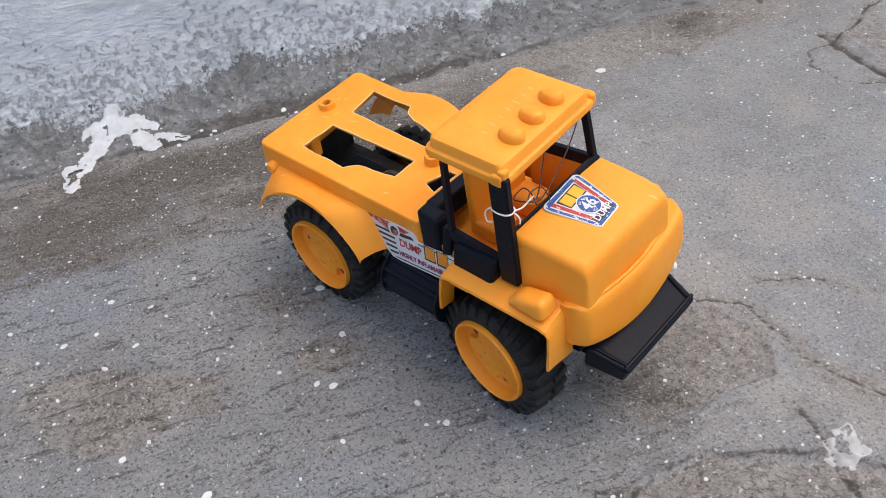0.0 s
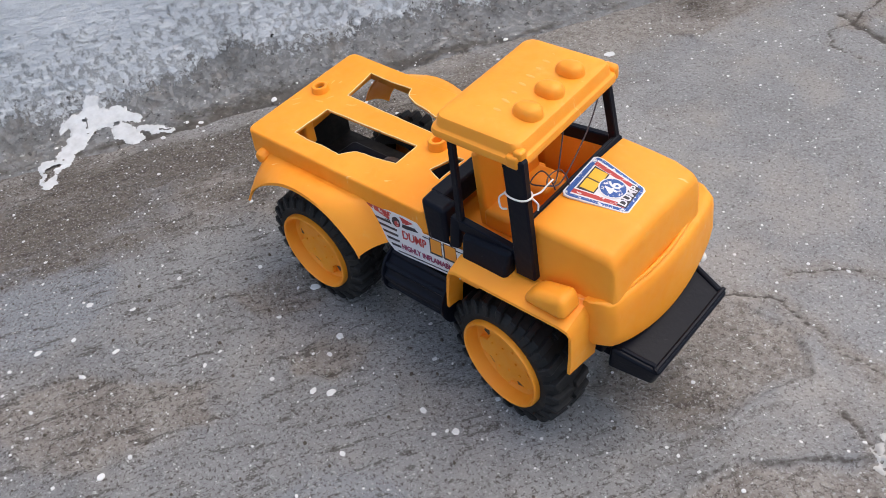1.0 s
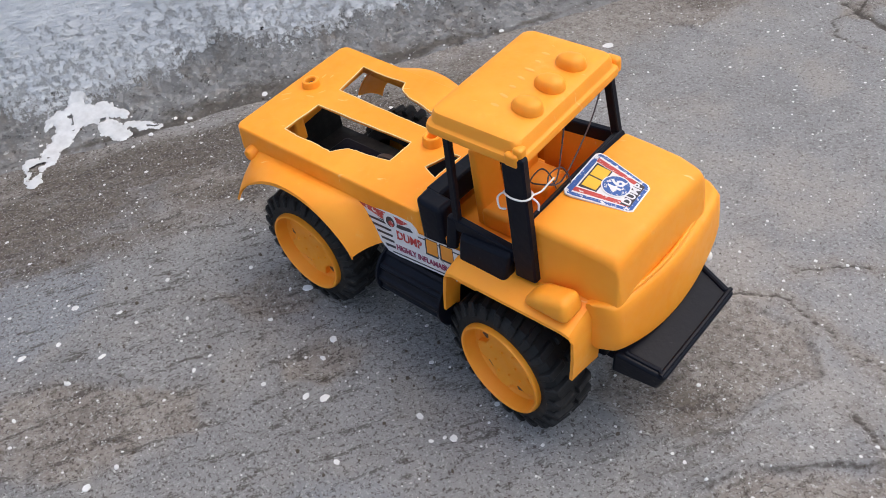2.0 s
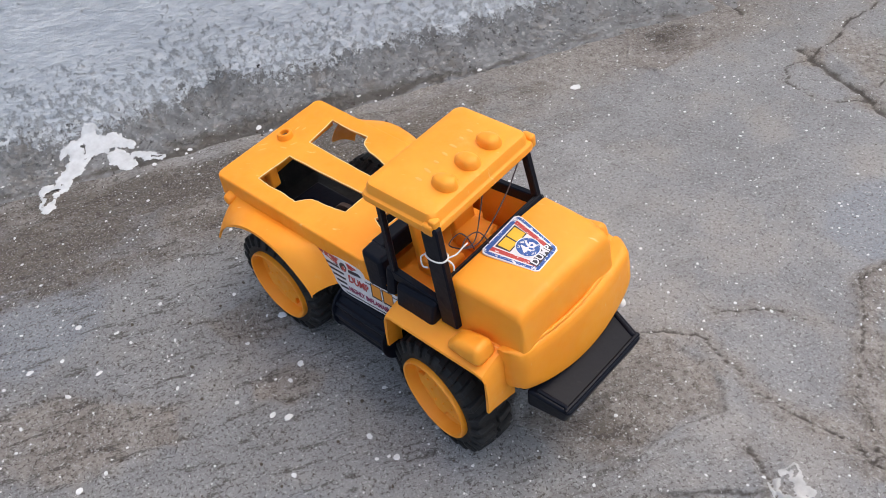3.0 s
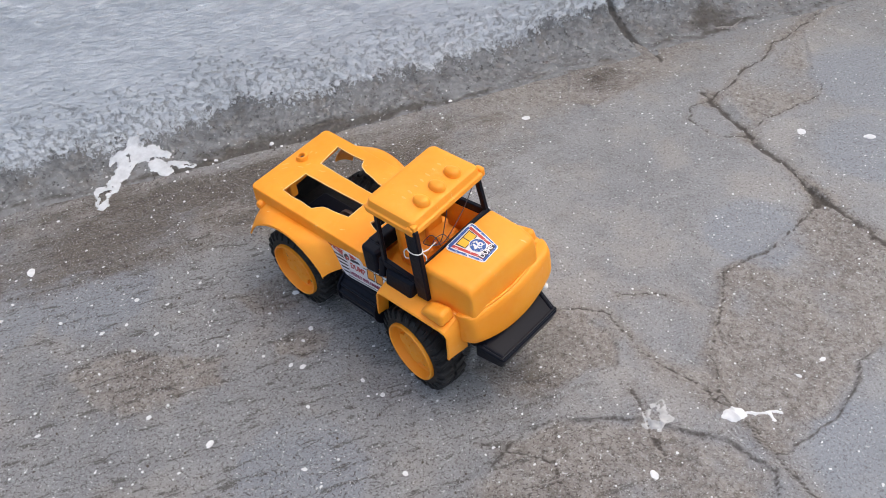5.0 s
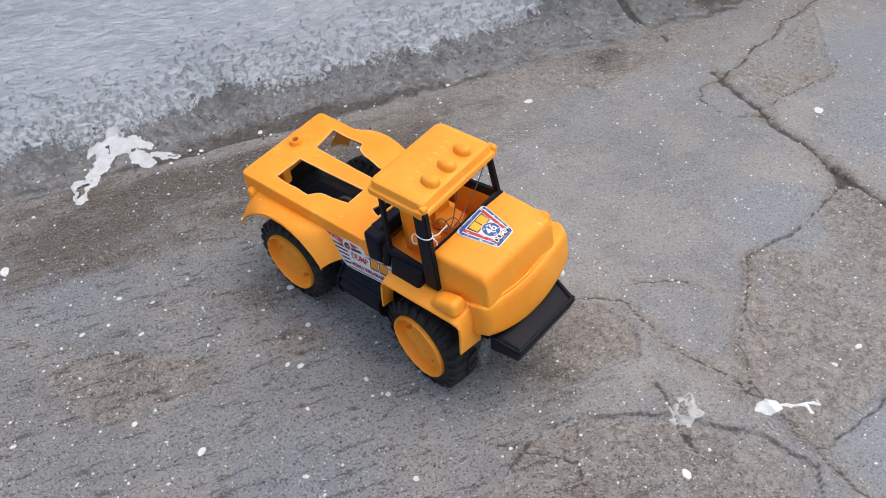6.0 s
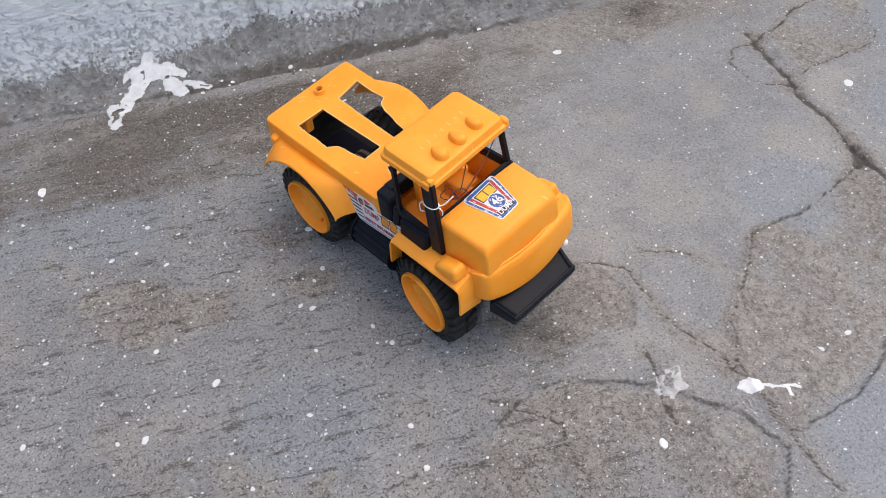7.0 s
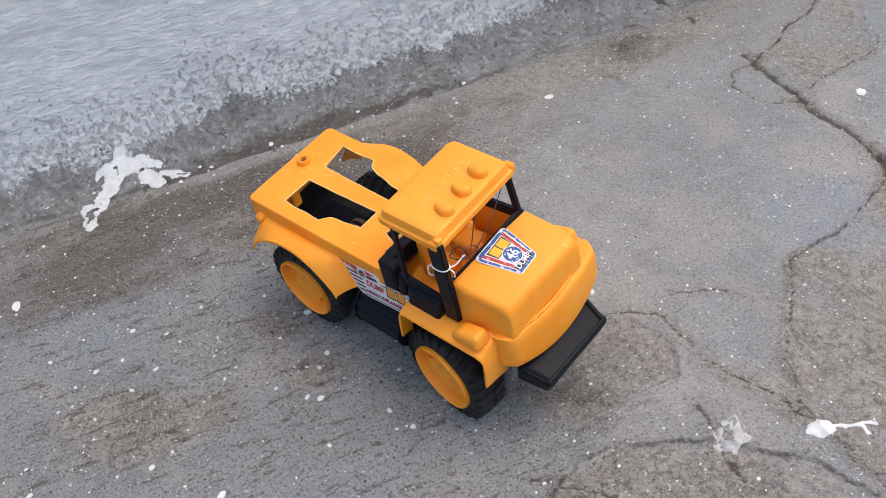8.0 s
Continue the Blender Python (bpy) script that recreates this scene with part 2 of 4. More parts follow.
def block(bm, lo, hi, bevel=0.0, steps=2):
    (x0, y0, z0), (x1, y1, z1) = lo, hi
    return hexa(bm, [(x0, y0, z0), (x1, y0, z0), (x1, y1, z0), (x0, y1, z0)],
                [(x0, y0, z1), (x1, y0, z1), (x1, y1, z1), (x0, y1, z1)], bevel, steps)


def bar(bm, a, b, wide, deep, bevel=0.0006, side=(0, 1, 0)):
    """A straight bar from a to b: wide across, deep along the given side."""
    a, b, side = Vector(a), Vector(b), Vector(side)
    run = (b - a).normalized()
    across = run.cross(side).normalized() * wide / 2
    s = (side - run * side.dot(run)).normalized() * deep / 2
    return hexa(bm, [a + across + s, a - across + s, a - across - s, a + across - s],
                [b + across + s, b - across + s, b - across - s, b + across - s], bevel, 1)


def lathe(bm, profile, segments=40, closed=False):
    """Turns a profile of (radius, y) round the y axis."""
    rings = []
    for r, y in profile:
        rings.append([bm.verts.new((r * math.cos(2 * math.pi * i / segments), y, r * math.sin(2 * math.pi * i / segments)))
                      for i in range(segments)])
    pairs = list(zip(rings, rings[1:])) + ([(rings[-1], rings[0])] if closed else [])
    for p, q in pairs:
        for i in range(segments):
            j = (i + 1) % segments
            bm.faces.new((p[i], p[j], q[j], q[i]))
    if not closed:
        bm.faces.new(rings[0]), bm.faces.new(rings[-1])
    return bm


def tube(bm, points, radius, sides=8):
    points = [Vector(p) for p in points]
    rings = []
    for i, p in enumerate(points):
        run = (points[min(i + 1, len(points) - 1)] - points[max(i - 1, 0)]).normalized()
        u = run.orthogonal().normalized()
        if rings:
            u = (last - run * last.dot(run)).normalized()
        last, v = u, run.cross(u)
        rings.append([bm.verts.new(p + (u * math.cos(k * 2 * math.pi / sides) + v * math.sin(k * 2 * math.pi / sides)) * radius)
                      for k in range(sides)])
    for p, q in zip(rings, rings[1:]):
        for k in range(sides):
            bm.faces.new((p[k], p[(k + 1) % sides], q[(k + 1) % sides], q[k]))
    bm.faces.new(rings[0]), bm.faces.new(rings[-1])
    return bm


def smooth_line(points, n=8):
    """More points along a soft curve through the given ones."""
    p = [Vector(q) for q in points]
    out = []
    for i in range(len(p) - 1):
        a, b, c, d = p[max(i - 1, 0)], p[i], p[i + 1], p[min(i + 2, len(p) - 1)]
        for k in range(n):
            t = k / n
            out.append(0.5 * ((2 * b) + (c - a) * t + (2 * a - 5 * b + 4 * c - d) * t * t + (3 * b - a - 3 * c + d) * t ** 3))
    return out + [p[-1]]


def sheet(bm, rows, thick):
    """A curved sheet with thickness from rows of points."""
    grid = [[Vector(p) for p in r] for r in rows]
    n, m = len(grid), len(grid[0])
    top, low = [], []
    for i in range(n):
        top.append([]), low.append([])
        for j in range(m):
            du = grid[min(i + 1, n - 1)][j] - grid[max(i - 1, 0)][j]
            dv = grid[i][min(j + 1, m - 1)] - grid[i][max(j - 1, 0)]
            nr = du.cross(dv).normalized()
            top[-1].append(bm.verts.new(grid[i][j])), low[-1].append(bm.verts.new(grid[i][j] - nr * thick))
    for i in range(n - 1):
        for j in range(m - 1):
            bm.faces.new((top[i][j], top[i + 1][j], top[i + 1][j + 1], top[i][j + 1]))
            bm.faces.new((low[i][j], low[i][j + 1], low[i + 1][j + 1], low[i + 1][j]))
    for i in range(n - 1):
        for j in (0, m - 1):
            bm.faces.new((top[i][j], top[i + 1][j], low[i + 1][j], low[i][j]))
    for j in range(m - 1):
        for i in (0, n - 1):
            bm.faces.new((top[i][j], top[i][j + 1], low[i][j + 1], low[i][j]))
    return bm


def round_loop(x0, x1, y0, y1, r, n=5):
    pts = []
    for cx, cy, a in ((x1 - r, y1 - r, 0), (x0 + r, y1 - r, 90), (x0 + r, y0 + r, 180), (x1 - r, y0 + r, 270)):
        for k in range(n):
            t = radians(a + 90 * k / (n - 1))
            pts.append((cx + r * math.cos(t), cy + r * math.sin(t)))
    return pts


def plate(bm, outline, z, holes=(), thick=0.002):
    """A flat plate with holes cut through it."""
    edges = []
    for loop in (outline, *holes):
        vs = [bm.verts.new((x, y, z)) for x, y in loop]
        edges += [bm.edges.new((vs[i], vs[(i + 1) % len(vs)])) for i in range(len(vs))]
    made = bmesh.ops.triangle_fill(bm, use_beauty=True, use_dissolve=False, edges=edges)
    faces = [f for f in made["geom"] if isinstance(f, bmesh.types.BMFace)]
    ext = bmesh.ops.extrude_face_region(bm, geom=faces, use_keep_orig=True)
    for v in ext["geom"]:
        if isinstance(v, bmesh.types.BMVert):
            v.co.z -= thick
    return bm


def dome(bm, centre, rx, ry, rz, power=2.0, rings=7, segments=24, tail=1.0):
    """A low rounded bump."""
    c = Vector(centre)
    rows = []
    for i in range(rings):
        h = i / rings
        s = (1 - h ** power) ** (1 / power)
        turn = [2 * math.pi * k / segments for k in range(segments)]
        rows.append([bm.verts.new(c + Vector((rx * s * math.cos(t) * (tail if math.cos(t) < 0 else 1), ry * s * math.sin(t), rz * h))) for t in turn])
    tip = bm.verts.new(c + Vector((0, 0, rz)))
    for p, q in zip(rows, rows[1:]):
        for k in range(segments):
            bm.faces.new((p[k], p[(k + 1) % segments], q[(k + 1) % segments], q[k]))
    for k in range(segments):
        bm.faces.new((rows[-1][k], rows[-1][(k + 1) % segments], tip))
    bm.faces.new(rows[0])
    return bm


def lettering(text, size, material, parent, m, squeeze=1.0, depth=0.00012, label=""):
    """Flat printed letters in the built-in font, as a mesh."""
    cu = bpy.data.curves.new("lettering", "FONT")
    cu.body, cu.size, cu.align_x, cu.align_y, cu.extrude = text, size, "CENTER", "CENTER", depth
    cu.offset = size * 0.018
    tmp = bpy.data.objects.new("tmp", cu)
    scene.collection.objects.link(tmp)
    me = bpy.data.meshes.new_from_object(tmp.evaluated_get(bpy.context.evaluated_depsgraph_get()))
    bpy.data.objects.remove(tmp)
    me.materials.clear()
    me.materials.append(material)
    me.transform(m @ Matrix.Diagonal((squeeze, 1, 1, 1)))
    me.name = "lettering"
    ob = new("lettering", me)
    ob.parent = parent
    return tagged(ob, label)


# ---- value noise for relief ----
RNG = np.random.default_rng(5)
LATTICE = RNG.random((256, 256))


def wave(x, y, scale, octaves=4, gain=0.5, shift=0.0):
    out, amp, total = np.zeros_like(x), 1.0, 0.0
    for o in range(octaves):
        u, v = x * scale * 2 ** o + shift + 17.3 * o, y * scale * 2 ** o + shift * 1.7 + 9.1 * o
        i, j = np.floor(u).astype(int), np.floor(v).astype(int)
        f, g = u - i, v - j
        f, g = f * f * (3 - 2 * f), g * g * (3 - 2 * g)
        a, b = LATTICE[i % 256, j % 256], LATTICE[(i + 1) % 256, j % 256]
        c, d = LATTICE[i % 256, (j + 1) % 256], LATTICE[(i + 1) % 256, (j + 1) % 256]
        out += amp * ((a * (1 - f) + b * f) * (1 - g) + (c * (1 - f) + d * f) * g)
        total += amp
        amp *= gain
    return out / total - 0.5


def to_line(x, y, line):
    """Distance to a broken line."""
    best = np.full(x.shape, 9.0)
    for (ax, ay), (bx, by) in zip(line, line[1:]):
        dx, dy = bx - ax, by - ay
        t = np.clip(((x - ax) * dx + (y - ay) * dy) / (dx * dx + dy * dy), 0, 1)
        best = np.minimum(best, np.hypot(x - ax - t * dx, y - ay - t * dy))
    return best


def inside(x, y, ring):
    """Signed distance to a closed shape: minus inside."""
    d = to_line(x, y, ring + ring[:1])
    odd = np.zeros(x.shape, bool)
    for (ax, ay), (bx, by) in zip(ring, ring[1:] + ring[:1]):
        if ay != by:
            odd ^= ((ay > y) != (by > y)) & (x < (bx - ax) * (y - ay) / (by - ay) + ax)
    return np.where(odd, -d, d)


def soft(v, lo, hi):
    t = np.clip((v - lo) / (hi - lo), 0, 1)
    return t * t * (3 - 2 * t)


# ---- ground ----
CRACKS = [  # width, depth, line
    (0.0052, 0.0036, [(0.206, 0.462), (0.223, 0.453), (0.303, 0.409), (0.388, 0.366), (0.477, 0.332), (0.62, 0.27)]),
    (0.0020, 0.0016, [(0.223, 0.453), (0.228, 0.542), (0.241, 0.674), (0.26, 0.80)]),
    (0.0016, 0.0012, [(0.293, 0.435), (0.321, 0.513), (0.318, 0.55), (0.293, 0.584)]),
    (0.0016, 0.0013, [(0.223, 0.453), (0.211, 0.432), (0.222, 0.404), (0.258, 0.398), (0.29, 0.412)]),
    (0.0018, 0.0016, [(0.40, 0.348), (0.392, 0.269), (0.376, 0.199), (0.408, 0.112), (0.428, 0.079), (0.436, 0.066)]),
    (0.0017, 0.0010, [(0.262, 0.069), (0.29, 0.084), (0.314, 0.091), (0.360, 0.077), (0.398, 0.072), (0.452, 0.0625), (0.488, 0.051), (0.511, 0.034), (0.548, 0.024)]),
    (0.0013, 0.0010, [(0.305, 0.118), (0.328, 0.138), (0.345, 0.146), (0.362, 0.149)]),
    (0.0016, 0.0012, [(-0.159, 0.283), (-0.115, 0.262), (-0.071, 0.2285)]),
    (0.0060, 0.0030, [(0.0, 0.586), (0.06, 0.55), (0.126, 0.508)]),
    (0.0085, 0.0040, [(0.384, 0.369), (0.398, 0.357), (0.404, 0.351)]),
    (0.0014, 0.0010, [(0.30, -0.09), (0.36, -0.07), (0.41, -0.095)]),
    (0.0030, 0.0020, [(0.372, 0.030), (0.390, 0.017), (0.410, -0.002), (0.43, -0.008)]),
]
PATCHES = [  # lowered, dusty: depth, dirt, ring
    (0.0014, 0.75, [(0.400, 0.348), (0.392, 0.269), (0.376, 0.199), (0.408, 0.112), (0.428, 0.079), (0.452, 0.066), (0.481, 0.045),
                    (0.503, 0.051), (0.522, 0.103), (0.520, 0.153), (0.512, 0.175), (0.58, 0.30), (0.50, 0.325)]),
    (0.0018, 0.95, [(0.30, -0.20), (0.304, -0.170), (0.307, -0.134), (0.323, -0.102), (0.323, -0.063), (0.337, -0.025), (0.360, -0.014),
                    (0.394, 0.004), (0.43, 0.02), (0.46, 0.035), (0.50, 0.03), (0.53, -0.02), (0.47, -0.16), (0.40, -0.25)]),
    (0.0016, 0.95, [(0.235, -0.01), (0.254, -0.033), (0.291, -0.038), (0.309, -0.025), (0.320, -0.009), (0.333, 0.025), (0.345, 0.045),
                    (0.330, 0.075), (0.29, 0.075), (0.25, 0.06)]),
    (0.0012, 0.8, [(0.10, -0.33), (0.138, -0.297), (0.155, -0.270), (0.183, -0.249), (0.174, -0.229), (0.208, -0.199), (0.230, -0.193),
                   (0.263, -0.201), (0.29, -0.26), (0.24, -0.38)]),
    (0.0012, 1.2, [(-0.073, -0.271), (-0.05, -0.215), (-0.01, -0.195), (0.045, -0.165), (0.066, -0.18), (0.04, -0.235), (0.01, -0.27)]),
    (0.0014, 1.6, [(0.078, -0.118), (0.085, -0.092), (0.105, -0.086), (0.116, -0.098), (0.108, -0.118), (0.09, -0.126)]),
    (0.0010, 1.2, [(-0.01, -0.105), (0.01, -0.055), (0.06, -0.04), (0.06, -0.07), (0.03, -0.10)]),
    (0.0010, 0.7, [(0.228, 0.47), (0.29, 0.437), (0.32, 0.513), (0.293, 0.584), (0.25, 0.66)]),
    (0.0014, 1.9, [(0.05, 0.42), (0.08, 0.375), (0.11, 0.372), (0.13, 0.43), (0.12, 0.46), (0.08, 0.45)]),
    (0.0010, 1.0, [(0.08, 0.60), (0.12, 0.58), (0.17, 0.62), (0.17, 0.67), (0.12, 0.68)]),
    (0.0006, 0.8, [(-0.16, -0.06), (-0.10, -0.055), (-0.05, -0.02), (-0.08, 0.01), (-0.15, 0.0)]),
]
# soil by the wall and bumper; the 0.35 spot darkens the ground beneath the truck
DARK_SPOTS = [(-0.15, 0.04, 0.028, 0.9), (-0.09, 0.085, 0.022, 0.7), (0.09, 0.43, 0.030, 0.8), (0.30, -0.01, 0.040, 0.55), (-0.24, -0.10, 0.05, 0.8),
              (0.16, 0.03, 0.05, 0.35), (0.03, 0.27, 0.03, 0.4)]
SLICK = [(-0.135, -0.185, 0.085), (-0.20, -0.27, 0.08), (0.57, 0.09, 0.085), (0.42, 0.47, 0.09), (0.37, 0.27, 0.07), (0.20, -0.20, 0.08), (0.36, 0.60, 0.1)]
WALL_RUN = Vector((0.545, 0.838, 0)).normalized()
WALL_IN = Vector((-WALL_RUN.y, WALL_RUN.x, 0))


def ground_relief(x, y):
    """Height, dirt and cracks of the ground at x, y."""
    wx, wy = x + 0.020 * wave(x, y, 26, 5, 0.55, shift=3), y + 0.020 * wave(x, y, 26, 5, 0.55, shift=31)
    z = 0.0016 * wave(x, y, 7, 3) + 0.0014 * wave(x, y, 45, 4, 0.6, shift=7)
    along, off = x * WALL_RUN.x + y * WALL_RUN.y, x * WALL_IN.x + y * WALL_IN.y
    z += 0.0016 * wave(along * 0.12 + 4, off, 95, 3, shift=11) * soft(-along, -0.25, 0.05)
    dirt = 0.12 + 0.75 * wave(x, y, 4.5, 4, 0.6, shift=5)
    dirt += 0.62 * soft(off, 0.05, 0.17) * (0.7 + 1.2 * wave(x, y, 14, 3, shift=2))
    for depth, much, ring in PATCHES:
        d = inside(wx, wy, ring)
        rough = 0.0016 * (wave(x, y, 130, 3, shift=1) + 0.1)
        z += (-depth + rough) * soft(-d, -0.0012, 0.0022) + 0.0016 * np.exp(-((d - 0.002) / 0.0024) ** 2) * (1 + 2 * wave(x, y, 90, 2, shift=71))
        dirt += much * soft(-d, -0.010, 0.016) * (0.62 + 1.1 * wave(x, y, 25, 3, shift=8))
    crack = np.zeros_like(x)
    for wide, depth, line in CRACKS:
        d = to_line(wx, wy, line)
        ragged = wide * (0.75 + 1.5 * wave(x, y, 110, 3, shift=6))
        c = np.exp(-(d / np.maximum(ragged, 0.0004)) ** 2)
        z -= depth * c
        z += 0.0005 * np.exp(-((d - 2.4 * wide) / wide) ** 2)
        crack = np.maximum(crack, c)
        dirt += 0.35 * np.exp(-(d / 0.012) ** 2)
    # edges of the peeled patches stay dirty
    for depth, much, ring in PATCHES[:3]:
        d = np.abs(inside(wx, wy, ring))
        crack = np.maximum(crack, (0.55 if depth == 0.0016 else 0.9) * np.exp(-(d / 0.0017) ** 2) * soft(wave(x, y, 40, 3, shift=12), -0.30, 0.0))
    trowel = soft(-along - 0.5 * off, -0.22, 0.10)
    # dark soil washed along the wall's foot, thickest behind the truck
    soil = soft(off, 0.0, 0.075) * soft(-off, -0.185, -0.16) * soft(-along, -0.40, -0.05) * (0.72 + 1.7 * wave(along * 0.5, off, 18, 4, shift=52))
    for cx, cy, r, much in DARK_SPOTS:
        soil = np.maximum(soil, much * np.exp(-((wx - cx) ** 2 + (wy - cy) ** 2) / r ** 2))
    # smooth bluish skin of bare cement
    slick = np.zeros_like(x)
    for cx, cy, r in SLICK:
        slick = np.maximum(slick, soft(-np.hypot(wx - cx, wy - cy), -r, -0.45 * r))
    dirt = dirt - 0.35 * slick
    return z, np.clip(dirt, 0, 1.3), crack, trowel, np.clip(soil, 0, 1), np.clip(slick, 0, 1)


def graded(lo, hi, step):
    mid = np.arange(lo, hi + step / 2, step)
    grow = step * np.cumsum(1.35 ** np.arange(1, 36))
    return np.concatenate([(lo - grow)[::-1], mid, hi + grow])


def grid_mesh(name, co, n, m, attributes, material):
    me = bpy.data.meshes.new(name)
    idx = np.arange(n * m).reshape(n, m)
    quads = np.stack([idx[:-1, :-1], idx[1:, :-1], idx[1:, 1:], idx[:-1, 1:]], -1).reshape(-1, 4)
    me.vertices.add(n * m)
    me.vertices.foreach_set("co", co.astype(np.float32).ravel())
    me.loops.add(quads.size)
    me.loops.foreach_set("vertex_index", quads.ravel().astype(np.int32))
    me.polygons.add(len(quads))
    me.polygons.foreach_set("loop_start", np.arange(0, quads.size, 4, dtype=np.int32))
    me.polygons.foreach_set("use_smooth", np.ones(len(quads), bool))
    me.update(calc_edges=True)
    for key, values in attributes.items():
        me.attributes.new(key, "FLOAT", "POINT").data.foreach_set("value", values.astype(np.float32).ravel())
    me.materials.append(material)
    return new(name, me)


def build_ground():
    gx, gy = graded(-0.46, 0.72, 0.0024), graded(-0.44, 0.78, 0.0024)
    x, y = np.meshgrid(gx, gy, indexing="ij")
    z, dirt, crack, trowel, soil, slick = ground_relief(x, y)
    far = np.hypot(x - 0.1, y - 0.1) > 1.6
    z = np.where(far, 0, z)
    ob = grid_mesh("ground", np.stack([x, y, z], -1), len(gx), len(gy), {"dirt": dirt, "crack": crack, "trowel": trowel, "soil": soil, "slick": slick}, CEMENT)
    tagged(ob, "worn grey cement floor with brown dust, peeled patches and cracks", "floor", kind="structure")


# ---- wall: whitewashed, with a rounded cement cove at its foot ----
PROFILE = [(0.175, -0.004), (0.19, 0.0006), (0.205, 0.0015), (0.22, 0.004), (0.234, 0.009), (0.246, 0.017), (0.256, 0.030),
           (0.262, 0.046), (0.267, 0.065), (0.275, 0.11), (0.283, 0.16), (0.295, 0.30), (0.305, 0.62), (0.46, 0.625), (0.46, -0.05)]


def along_profile(a):
    """The place on the wall's section at the distance a from the foot line."""
    p = np.array(PROFILE)
    run = np.concatenate([[0], np.cumsum(np.hypot(*np.diff(p, axis=0).T))])
    run -= run[1]
    return np.interp(a, run, p[:, 0]), np.interp(a, run, p[:, 1]), run


def build_wall():
    s = np.concatenate([np.linspace(-6, -0.75, 22), np.arange(-0.745, 1.3, 0.0035), np.linspace(1.31, 8, 26)])
    _, _, run = along_profile(np.array([0.0]))
    a = np.concatenate([np.arange(run[0], 0.30, 0.0032), np.linspace(0.31, run[-3], 12), np.linspace(run[-3] + 0.01, run[-1], 8)])
    ss, aa = np.meshgrid(s, a, indexing="ij")
    d, z, _ = along_profile(aa)
    relief = 0.0055 * wave(ss, aa, 9, 3, shift=4) + 0.0036 * wave(ss, aa * 1.6, 42, 4, shift=14)
    fade = soft(aa, 0.005, 0.07) * soft(-aa, -0.62, -0.5)
    d = d + relief * fade
    z = z + 0.4 * np.abs(relief) * soft(aa, 0.0, 0.03) * soft(-aa, -0.1, -0.05)
    mark = to_line(ss + 0.008 * wave(ss, aa, 60, 3, shift=9), aa + 0.008 * wave(ss, aa, 60, 3, shift=19), [(0.462, 0.098), (0.472, 0.055), (0.489, -0.018)])
    crack = np.exp(-(mark / 0.0055) ** 2)
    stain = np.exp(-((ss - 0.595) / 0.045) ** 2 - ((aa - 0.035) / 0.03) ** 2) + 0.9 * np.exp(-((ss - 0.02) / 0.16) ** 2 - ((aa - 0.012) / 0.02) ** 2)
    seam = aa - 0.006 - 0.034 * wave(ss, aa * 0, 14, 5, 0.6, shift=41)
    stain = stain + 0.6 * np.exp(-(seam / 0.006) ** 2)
    z = z - 0.004 * crack * soft(-aa, -0.05, -0.02)
    d = d + 0.004 * crack * soft(aa, 0.02, 0.05)
    edge = 0.064 + 0.020 * np.exp(-((ss + 0.042) / 0.032) ** 2) + 0.018 * soft(ss, 0.24, 0.42) + 0.012 * wave(ss, ss * 0, 16, 3, shift=2)
    co = np.stack([ss * WALL_RUN.x + d * WALL_IN.x, ss * WALL_RUN.y + d * WALL_IN.y, z], -1)
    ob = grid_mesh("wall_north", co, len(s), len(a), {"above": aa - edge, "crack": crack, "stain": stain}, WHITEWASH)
    tagged(ob, "rough whitewashed plaster wall over a bare cement cove", "wall", kind="structure")


def on_wall(s, a, lift=0.0):
    d, z, _ = along_profile(a)
    d2, z2, _ = along_profile(a + 0.001)
    k = np.hypot(d2 - d, z2 - z) + 1e-9
    d, z = d - lift * (z2 - z) / k, z + lift * (d2 - d) / k
    return np.stack([s * WALL_RUN.x + d * WALL_IN.x, s * WALL_RUN.y + d * WALL_IN.y, z], -1)


def on_foot(s, a, lift):
    """On the wall, and past its foot on the floor."""
    p = on_wall(s, np.maximum(a, 0), lift)
    d = 0.19 + np.minimum(a, 0)
    x, y = s * WALL_RUN.x + d * WALL_IN.x, s * WALL_RUN.y + d * WALL_IN.y
    flat = np.stack([x, y, np.maximum(ground_relief(x, y)[0], 0.0004) + lift], -1)
    return np.where((a < 0)[..., None], flat, p)


